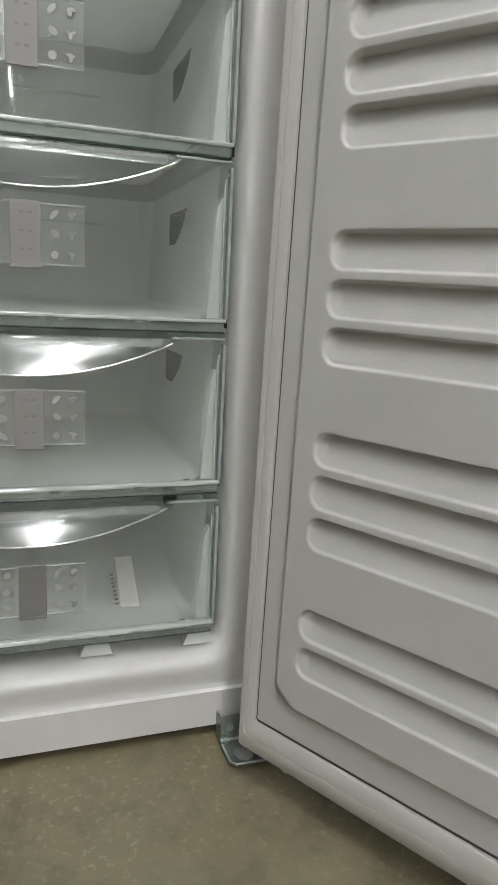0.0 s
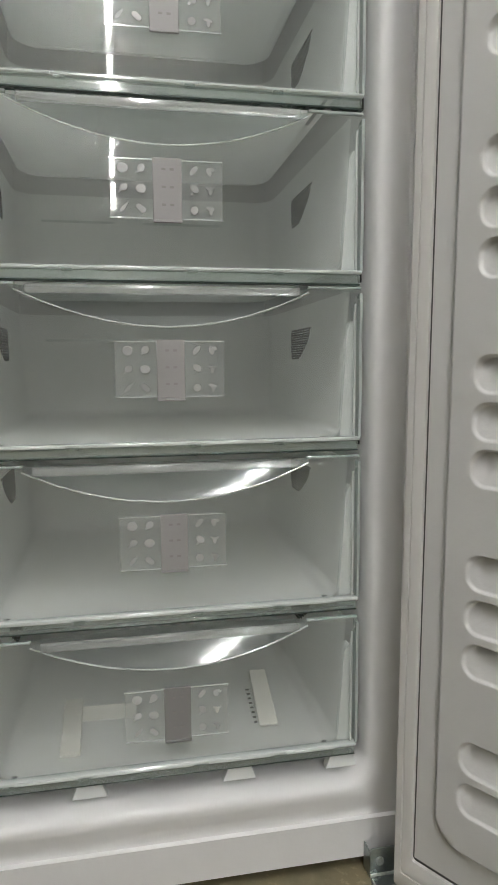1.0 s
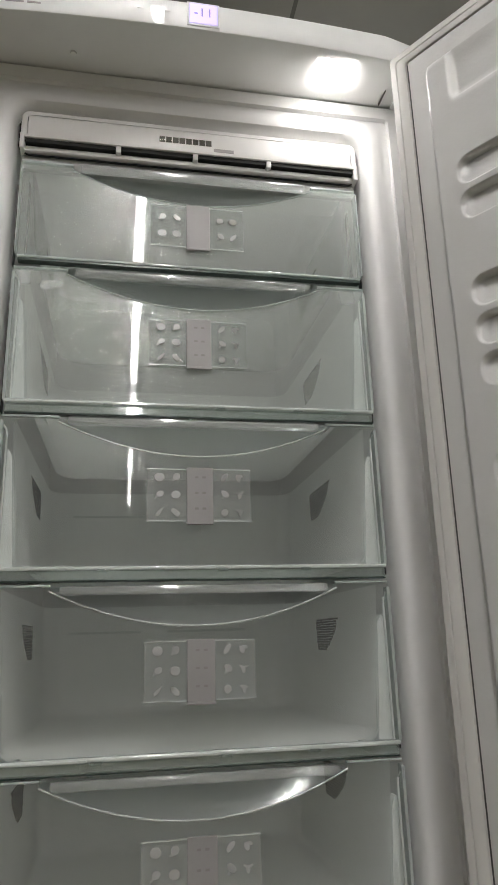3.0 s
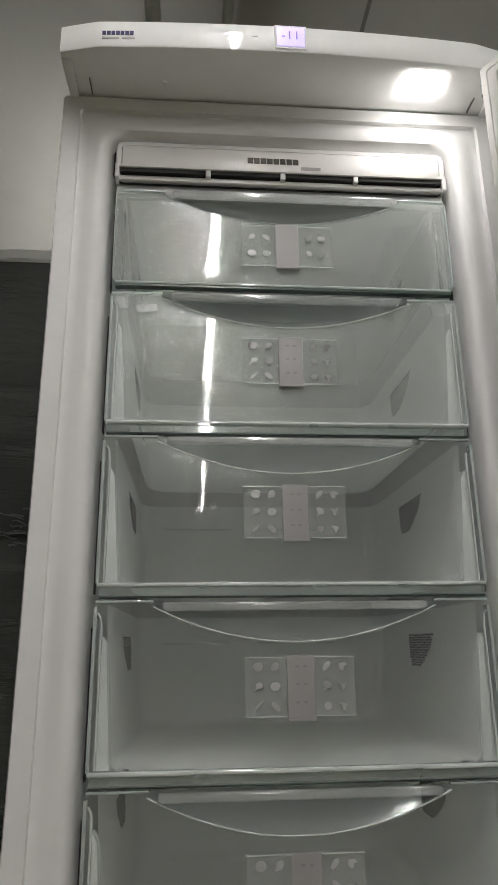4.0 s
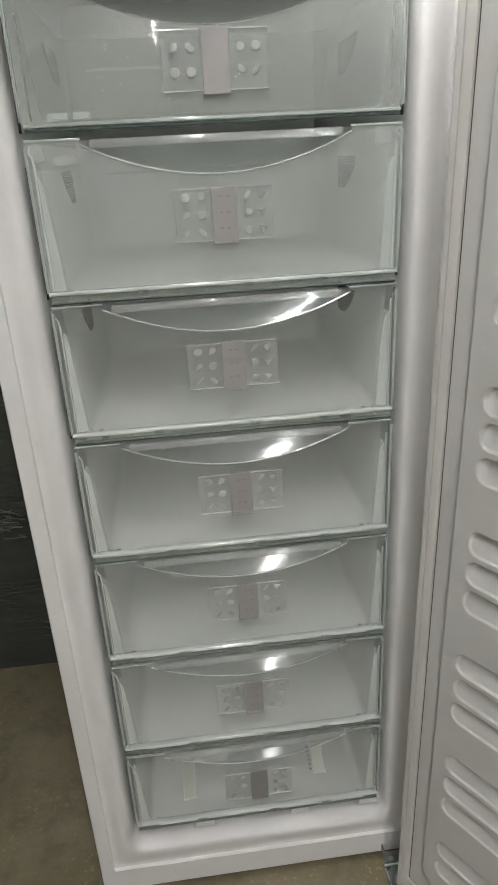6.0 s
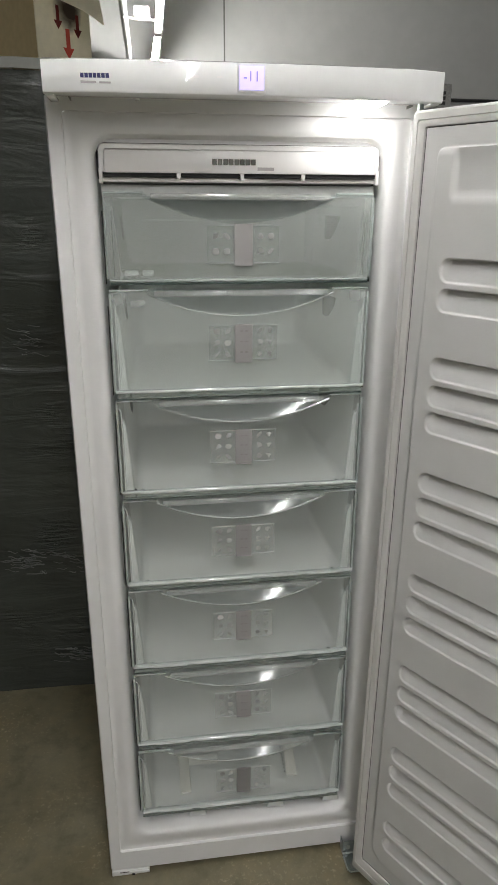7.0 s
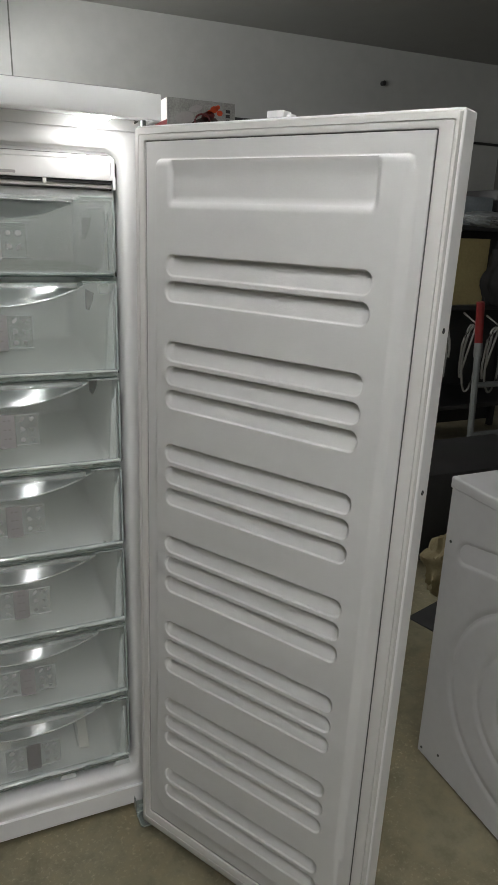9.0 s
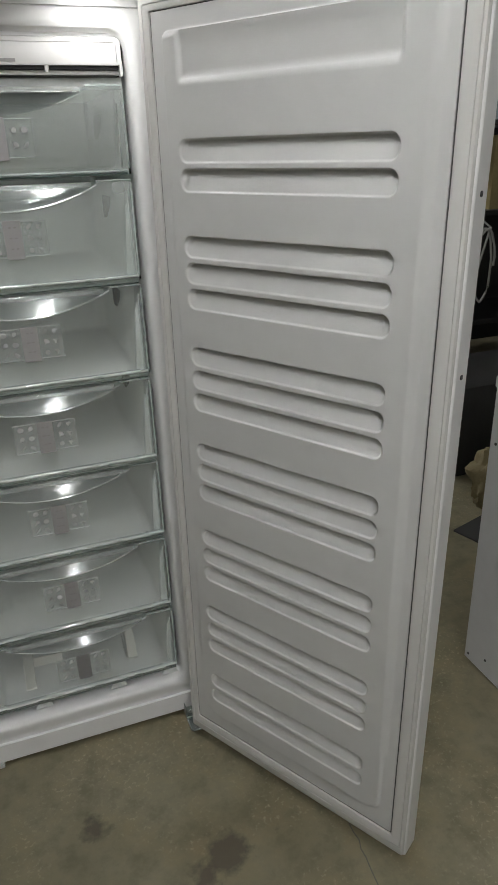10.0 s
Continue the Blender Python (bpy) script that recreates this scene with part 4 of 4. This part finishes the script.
def door():
    # outer slab
    loops = []
    for (a, b, z0, z1, r, y) in ((-0.053, 0.467, 0.098, 1.580, 0.004, 0.014), (-0.053, 0.467, 0.098, 1.580, 0.004, -0.005), (-0.076, 0.489, 0.060, 1.598, 0.004, -0.006),
                                 (-0.0825, 0.4965, 0.051, 1.6055, 0.004, -0.0035), (-0.0845, 0.4985, 0.048, 1.6075, 0.004, -0.0005), (-0.0845, 0.4985, 0.048, 1.6075, 0.004, 0.001), (-0.0845, 0.4985, 0.048, 1.6075, 0.004, 0.038), (-0.0845, 0.4985, 0.048, 1.6075, 0.004, 0.0395), (-0.082, 0.496, 0.050, 1.605, 0.006, 0.0435)):
        loops.append(rounded(a, b, z0, z1, r, y, 5))
    d = part("door", loft(loops, True, True, True), M_WHITE, freezer, "wide-open white door with ribbed inner liner")
    d.matrix_world = DOOR_AT
    # gasket: a ring with two ridges and a dark groove inside it
    ring = ((-0.0815, 0.4955, 0.052, 1.605, -0.004), (-0.081, 0.495, 0.0525, 1.6045, -0.0075), (-0.0785, 0.4935, 0.056, 1.6025, -0.0105), (-0.0715, 0.4895, 0.0735, 1.5935, -0.0108),
            (-0.0705, 0.4885, 0.0745, 1.5925, -0.0085), (-0.0695, 0.4875, 0.0755, 1.5915, -0.0108), (-0.0600, 0.471, 0.0935, 1.5850, -0.0112), (-0.0575, 0.4680, 0.0955, 1.5830, -0.010), (-0.0570, 0.4675, 0.0960, 1.5825, -0.004))
    part("gasket", loft([rounded(a, b, z0, z1, 0.004, y, 4) for a, b, z0, z1, y in ring]), M_GASKET, d, "pale rubber door gasket")
    groove = ((-0.0575, 0.4680, 0.0955, 1.5830, -0.0062), (-0.0510, 0.4615, 0.102, 1.5775, -0.0062))
    part("gasket_groove", loft([rounded(a, b, z0, z1, 0.004, y, 4) for a, b, z0, z1, y in groove]), M_GAP, d)
    # moulded liner, finer where its shape bends
    us = [-0.0540, -0.050, -0.046, -0.042, -0.038] + [-0.033 + 0.00125 * k for k in range(9)] + [-0.0215, -0.018, -0.013, -0.008] + [-0.003 + 0.0011 * k for k in range(23)]
    us += [0.026 + 0.0172 * k for k in range(20)] + [0.3705 + 0.0011 * k for k in range(27)] + [0.402, 0.406, 0.411, 0.416] + [0.422 + 0.0016 * k for k in range(18)] + [0.454, 0.459, 0.4645]
    zs = set()
    for zc in GROOVES:
        for k in range(-26, 27):
            zs.add(round(zc + k * 0.0009, 5))
    for k in range(260):
        z = round(0.1010 + 1.4800 * k / 259, 5)
        if all(abs(z - zc) > 0.024 for zc in GROOVES):
            zs.add(z)
    for k in range(9):
        zs.add(round(0.138 + 0.001 * k, 5))
        zs.add(round(1.551 + 0.001 * k, 5))
    zs = sorted(zs)
    bm = bmesh.new()
    grid = [[bm.verts.new((u, -0.016 - liner_depth(u, z), z)) for u in us] for z in zs]
    for a, b in zip(grid, grid[1:]):
        for k in range(len(us) - 1):
            bm.faces.new((a[k], a[k + 1], b[k + 1], b[k]))
    # turn the rim back into the groove
    n = len(zs) - 1
    rim = grid[0][:] + [grid[j][-1] for j in range(1, n + 1)] + [grid[-1][k] for k in range(len(us) - 2, -1, -1)] + [grid[j][0] for j in range(n - 1, 0, -1)]
    low = [bm.verts.new((v.co.x, -0.004, v.co.z)) for v in rim]
    for k in range(len(rim)):
        j = (k + 1) % len(rim)
        bm.faces.new((rim[k], rim[j], low[j], low[k]))
    part("door_liner", bm, M_DOOR, d, "white moulded liner with horizontal grooves", smooth=60)
    # latch block on top, hinge bush below, screws in the edge
    bm = box(0.190, 0.220, -0.002, 0.022, 1.6075, 1.6180, 0.002)
    box(0.198, 0.227, 0.008, 0.026, 1.6075, 1.6140, 0.002, 2, bm)
    part("latch_block", bm, M_WHITE, d)
    part("hinge_bush", tube([(-0.05, 0.03, 0.036), (-0.05, 0.03, 0.049)], 0.008, 14), M_WHITE, d)
    part("stop_lug", box(-0.025, -0.019, 0.01, 0.03, 0.033, 0.0485, 0.001), M_WHITE, d)
    for z in (1.32, 1.07):
        part("edge_screw", tube([(0.4980, 0.018, z), (0.4998, 0.018, z)], 0.004, 12), M_STEEL_DARK, d)


door()

# ---- things round the freezer ----


def wrapped_stack():
    """A tall load wrapped in black film, behind and beside the freezer."""
    s = thing("wrapped_load", "tall load wrapped in black stretch film on the floor", "wrapped load")
    bm = bmesh.new()
    rnd = random.Random(3)
    nx, nz = 40, 90
    x0, x1, y0, y1, zt = -1.75, -0.14, 0.67, 1.75, 1.785
    front = []
    for j in range(nz + 1):
        z = zt * j / nz
        row = []
        for i in range(nx + 1):
            x = x0 + (x1 - x0) * i / nx
            w = 0.008 * noise.noise(Vector((x * 2.0, 0, z * 5))) + 0.003 * noise.noise(Vector((x * 3 + z * 2, 3, z * 18)))
            row.append(bm.verts.new((x, y0 + w, z)))
        front.append(row)
    for a, b in zip(front, front[1:]):
        for k in range(nx):
            bm.faces.new((a[k], a[k + 1], b[k + 1], b[k]))
    part("film_front", bm, M_FILM, s)
    part("load", box(x0, x1, y0 + 0.02, y1, 0.0, zt - 0.004, 0.012), M_FILM, s)
    bm = bmesh.new()
    g = []
    for j in range(25):
        y = y0 - 0.016 + 1.08 * max(0, j - 1) / 23
        row = []
        for i in range(61):
            x = x0 + (x1 - x0) * i / 60
            z = zt + 0.024 + 0.008 * noise.noise(Vector((x * 12, y * 9, 1))) - (0.024 + 0.006 * noise.noise(Vector((x * 14, 5, 1))) if j == 0 else 0) - 0.012 * min(1, max(0, j - 2) / 6)
            row.append(bm.verts.new((x, y, z)))
        g.append(row)
    for a, b in zip(g, g[1:]):
        for k in range(60):
            bm.faces.new((a[k], a[k + 1], b[k + 1], b[k]))
    top_film = bm
    bm = bmesh.new()
    for cx, cz, wx, wz, n in ((-0.5, 0.465, 0.13, 0.045, 46), (-0.44, 0.13, 0.06, 0.05, 26), (-0.495, 1.13, 0.03, 0.05, 16), (-0.56, 0.47, 0.05, 0.03, 12)):
        for _ in range(n):
            x, z = cx + wx * rnd.uniform(-1, 1), cz + wz * rnd.gauss(0, 0.45)
            length, tilt = rnd.uniform(0.012, 0.06), rnd.uniform(-0.32, 0.02)
            wave = rnd.uniform(-0.004, 0.004)
            pts = [(x + length * (k / 4 - 0.5), y0 - 0.0095 + 0.004 * abs(k - 2) / 2, z + tilt * length * (k / 4 - 0.5) + wave * math.sin(k * 1.6)) for k in range(5)]
            tube(pts, rnd.uniform(0.0008, 0.002), 6, bm)
    tagged(part("film_crease", bm, M_CREASE, s, "shiny creases in the black film"), kind="stuff")
    bm = top_film
    part("film_top", bm, M_CLEARFILM, s, "crumpled clear film over the top")


wrapped_stack()


def carton(name, label, at, w, dp, h, mat, side_mat, flaps=True):
    c = thing(name, label, "cardboard box", at)
    t = 0.005
    part("front_wall", box(0, w, 0, t, 0, h, 0.0008, 1), side_mat, c)
    part("back_wall", box(0, w, dp - t, dp, 0, h, 0.0008, 1), mat, c)
    part("side_wall", box(0, t, t, dp - t, 0, h, 0.0008, 1), mat, c)
    part("side_wall", box(w - t, w, t, dp - t, 0, h, 0.0008, 1), mat, c)
    part("base", box(t, w - t, t, dp - t, 0, t), mat, c)
    return c


# near corner at (-0.46, 1.1): lit tone to the right, shaded tan to the left
cart = carton("cardboard_box", "open cardboard box with red arrows, standing on the wrapped load", pose(-0.459, 1.1, 1.797, 0, 0, 38), 0.186, 0.42, 0.325, M_CARTON, M_FLAP_SHADOW)


def arrow(x, z, s):
    pts = [(-0.004, 0.03), (-0.004, 0.0), (-0.011, 0.0), (0, -0.018), (0.011, 0.0), (0.004, 0.0), (0.004, 0.03)]
    return loft([[(x + s * px, y, z + s * pz) for px, pz in pts] for y in (0.0, -0.0008)], True, True, True)


part("arrow_print", arrow(0.104, 0.136, 1.7), M_RED_INK, cart)
part("arrow_print", arrow(0.074, 0.205, 1.3), M_RED_SHADED, cart)
part("arrow_print", arrow(0.140, 0.190, 1.3), M_RED_SHADED, cart)
inv = cart.matrix_world.inverted()
edge = [inv @ Vector(p) for p in ((-0.392, 1.035, 2.031), (-0.315, 1.02, 1.998), (-0.2625, 1.015, 1.964), (-0.275, 1.06, 2.04))]
hinge = [Vector((0.0, 0.0, 0.325)), Vector((0.07, 0.0, 0.326)), Vector((0.16, 0.0, 0.326)), Vector((0.19, 0.0, 0.325))]
bm = loft([[tuple(p + Vector((0, o, 0))) for p in hinge + edge[::-1]] for o in (0.0, -0.004)], True, True, True)
part("flap", bm, M_CARTON_LIT, cart, "hanging cardboard flap in the lit tone")


def washing_machine():
    """Appliance whose embossed side wall faces the freezer."""
    w = thing("washing_machine", "pale grey washing machine with embossed rings in its side wall", "washing machine")
    X, Y1, Y0, H = 1.056, -0.125, -0.72, 0.85
    bm = bmesh.new()
    g = []
    n, m = 110, 150
    for j in range(m + 1):
        z = 0.012 + (H - 0.03) * j / m
        row = []
        for i in range(n + 1):
            y = Y1 + (Y0 - Y1) * i / n
            r = math.hypot(y + 0.475, (z - 0.36))
            h = 0.0
            for rr in (0.10, 0.165, 0.265):
                h += 0.0045 * math.exp(-((r - rr) / 0.009) ** 2)
            d = slot_sdf(-y, z, 0.175, 0.55, 0.675 + 0.05 * math.sin((-y - 0.175) * 4), 0.03)
            h += 0.005 * (1 - smooth_step(-0.006, 0.004, d))
            row.append(bm.verts.new((X - 0.004 + h, y, z)))
        g.append(row)
    for a, b in zip(g, g[1:]):
        for k in range(n):
            bm.faces.new((a[k], a[k + 1], b[k + 1], b[k]))
    part("side_panel", bm, M_WASHER, w, "embossed pale grey side panel", smooth=60)
    part("body", box(X, X + 0.59, Y0, Y1, 0.012, H - 0.02, 0.006), M_WASHER, w)
    part("worktop", box(X - 0.006, X + 0.6, Y0 - 0.01, Y1 + 0.008, H - 0.02, H + 0.012, 0.006, 3), M_WASHER, w)
    for x in (X + 0.05, X + 0.54):
        for y in (Y0 + 0.05, Y1 - 0.05):
            part("foot", tube([(x, y, 0), (x, y, 0.014)], 0.02, 14), M_STEEL_DARK, w)
    for y, z in ((-0.14, 0.03), (-0.145, 0.69), (-0.21, 0.06)):
        part("screw", tube([(X - 0.0055, y, z), (X - 0.003, y, z)], 0.004, 10), M_STEEL_DARK, w)


washing_machine()

mt = part("rubber_mat", box(0, 0.6, -0.4, 0, 0.0, 0.008, 0.002), M_MAT)
mt.matrix_world = pose(1.448, 0.475, 0, 0, 0, 17)
tagged(mt, "black rubber mat lying flat on the concrete", "mat")


def rack():
    r = thing("storage_rack", "dark steel storage rack crowded with boxes", "storage rack")
    for x in (2.05, 3.75):
        for y in (2.1, 2.6):
            part("post", box(x - 0.02, x + 0.02, y - 0.02, y + 0.02, 0, 1.72, 0.002, 1), M_STEEL_DARK, r)
    for z in (0.32, 0.98, 1.47):
        part("shelf", box(2.04, 3.76, 2.08, 2.62, z, z + 0.03, 0.003, 1), M_STEEL_DARK, r)
    part("back_sheet", box(2.04, 3.76, 2.62, 2.63, 0.05, 1.47), M_STEEL_DARK, r)


rack()
carton("yellowed_box", "yellowed cardboard box on the dark rack", pose(2.80, 2.14, 1.01), 0.30, 0.3, 0.41, M_YELLOW, M_YELLOW)
carton("yellowed_box", "small yellowed box low on the dark rack", pose(2.2, 2.12, 0.35), 0.3, 0.3, 0.3, M_YELLOW, M_YELLOW)
gb = part("grey_crate", box(2.82, 3.1, 2.16, 2.5, 1.5, 1.67, 0.006), M_CRATE)
tagged(gb, "blue-grey plastic crate on top of the rack", "crate")
gc = part("black_crate", box(3.13, 3.5, 2.16, 2.5, 1.5, 1.72, 0.006), M_STEEL_DARK)
tagged(gc, "black crate on top of the rack", "crate")


def crumpled(name, label, category, cx, cy, cz, rx, ry, rz, mat, seed):
    bm = bmesh.new()
    bmesh.ops.create_icosphere(bm, subdivisions=4, radius=1)
    for v in bm.verts:
        k = 1 + 0.28 * noise.noise(v.co * 2.2 + Vector((seed, 0, 0))) + 0.12 * noise.noise(v.co * 6 + Vector((0, seed, 0)))
        v.co = Vector((cx + rx * v.co.x * k, cy + ry * v.co.y * k, max(cz - rz * 0.85, cz + rz * v.co.z * k)))
    tagged(part(name, bm, mat), label, category)


crumpled("plastic_bag", "crumpled translucent plastic bag on the rack's top shelf", "plastic bag", 3.02, 2.12, 1.53, 0.22, 0.1, 0.05, M_CARD2, 5.0)
crumpled("black_bag", "crumpled black bag on the rack", "bag", 3.2, 2.08, 1.2, 0.14, 0.12, 0.22, M_MAT, 9.0)


def hand_truck():
    h = thing("hand_truck", "grey steel hand truck with red grips leaning at the rack", "hand truck")
    for x in (2.63, 2.95):
        part("rail", tube([(x - 0.03, 1.52, 0.12), (x, 1.60, 0.86)], 0.019, 12), M_GREY_STEEL, h)
        part("grip", tube([(x, 1.60, 0.85), (x - 0.025, 1.60, 1.09)], 0.023, 12), M_RED, h, "red plastic grip")
        part("collar", tube([(x - 0.004, 1.59, 0.78), (x, 1.60, 0.86)], 0.025, 12), M_GREY_STEEL, h)
        part("wheel", tube([(x - 0.06, 1.62, 0.12), (x, 1.62, 0.12)], 0.12, 24), M_MAT, h)
    for z, y in ((0.33, 1.543), (0.62, 1.574)):
        part("crossbar", tube([(2.62, y, z), (2.94, y, z)], 0.017, 10), M_GREY_STEEL, h)
    part("toe_plate", box(2.58, 2.94, 1.27, 1.52, 0.0, 0.012, 0.002), M_GREY_STEEL, h)


hand_truck()


def cable(x, y, z, seed):
    rnd = random.Random(seed)
    pts = []
    for k in range(40):
        a = k / 39 * math.tau * 1.6
        pts.append((x + 0.06 * math.cos(a) + 0.004 * rnd.uniform(-1, 1), y + 0.001 * k, z + 0.21 * math.sin(a)))
    pts.append((x + 0.06, y + 0.06, z + 0.21))
    pts.append((x + 0.06, y + 0.19, z + 0.262))
    c = part("cable_coil", tube(pts, 0.007, 8), M_CABLE)
    tagged(c, "grey coiled cable hanging on the rack", "cable", "cables on the rack")


cable(2.62, 1.9, 0.72, 1)
cable(2.86, 1.9, 0.70, 2)
cable(3.05, 1.9, 0.68, 3)


bc = part("black_crate", box(1.68, 2.55, 0.86, 1.3, 0.0, 0.42, 0.008), M_STEEL_DARK)
tagged(bc, "low black crate standing on the concrete behind the mat", "crate")
crumpled("tan_sack", "small tan sack slumped on the floor beside a black crate", "sack", 1.755, 0.602, 0.119, 0.13, 0.1, 0.14, M_SACK, 4.0)


def cupboard():
    c = part("tall_cupboard", box(1.2, 2.6, 3.3, 3.9, 0, 2.02, 0.004), M_GREY_STEEL)
    tagged(c, "tall grey steel cupboard behind the freezer", "cupboard")
    b = thing("printed_box", "small white box with red printed pictures, on the cupboard", "box", pose(1.33, 3.40, 2.02, 0, 0, 0))
    part("carton", box(0, 0.49, 0, 0.3, 0, 0.235, 0.003, 1), M_GREYCARD, b)
    part("white_side", box(-0.003, -0.0005, 0.004, 0.296, 0.1, 0.232), M_TAPE, b)
    part("red_side", box(-0.003, -0.0005, 0.004, 0.296, 0.004, 0.098), M_RED, b)
    for x, z, rx, rz, m in ((0.335, 0.185, 0.03, 0.022, M_ORANGE), (0.375, 0.165, 0.022, 0.018, M_ORANGE), (0.3, 0.165, 0.018, 0.014, M_ORANGE), (0.36, 0.2, 0.018, 0.014, M_ORANGE),
                            (0.26, 0.085, 0.11, 0.045, M_SOOT), (0.29, 0.14, 0.05, 0.03, M_DARKRED), (0.12, 0.12, 0.07, 0.035, M_INK_PALE), (0.2, 0.18, 0.05, 0.02, M_INK_PALE)):
        part("print_patch", loft([[(px * 0.001, y, pz * 0.001) for px, _, pz in blob(x * 1000, z * 1000, rx * 1000, rz * 1000, 15)] for y in (0.0, -0.0015)], True, True, True), m, b)
    ring = [(0.25 + 0.055 * math.cos(k * math.tau / 24), -0.001, 0.1 + 0.05 * math.sin(k * math.tau / 24)) for k in range(25)]
    part("print_ring", tube(ring, 0.007, 6), M_DARKRED, b)
    for z in (0.17, 0.14, 0.11):
        part("print_mark", box(0.42, 0.45, -0.0015, 0.0, z, z + 0.02), M_STEEL_DARK, b)

cupboard()
wp = part("wall_pipe", tube([(0.9, 4.17, 2.28), (4.85, 4.17, 2.27)], 0.012, 10), M_STEEL_DARK)
tagged(wp, "thin dark pipe along the wall", "pipe")
ws = part("wall_plug", tube([(3.51, 4.2, 2.675), (3.51, 4.165, 2.675)], 0.02, 14), M_STEEL_DARK)
tagged(ws, "small dark round fitting on the wall", "wall fitting")
wire = part("wire_end", tube([(0.255, 4.196, 2.945), (0.285, 4.19, 2.925), (0.305, 4.185, 2.91), (0.318, 4.186, 2.893), (0.335, 4.188, 2.878)], 0.006, 8), M_STEEL_DARK)
tagged(wire, "short dark wire end sticking out of the wall", "wire")
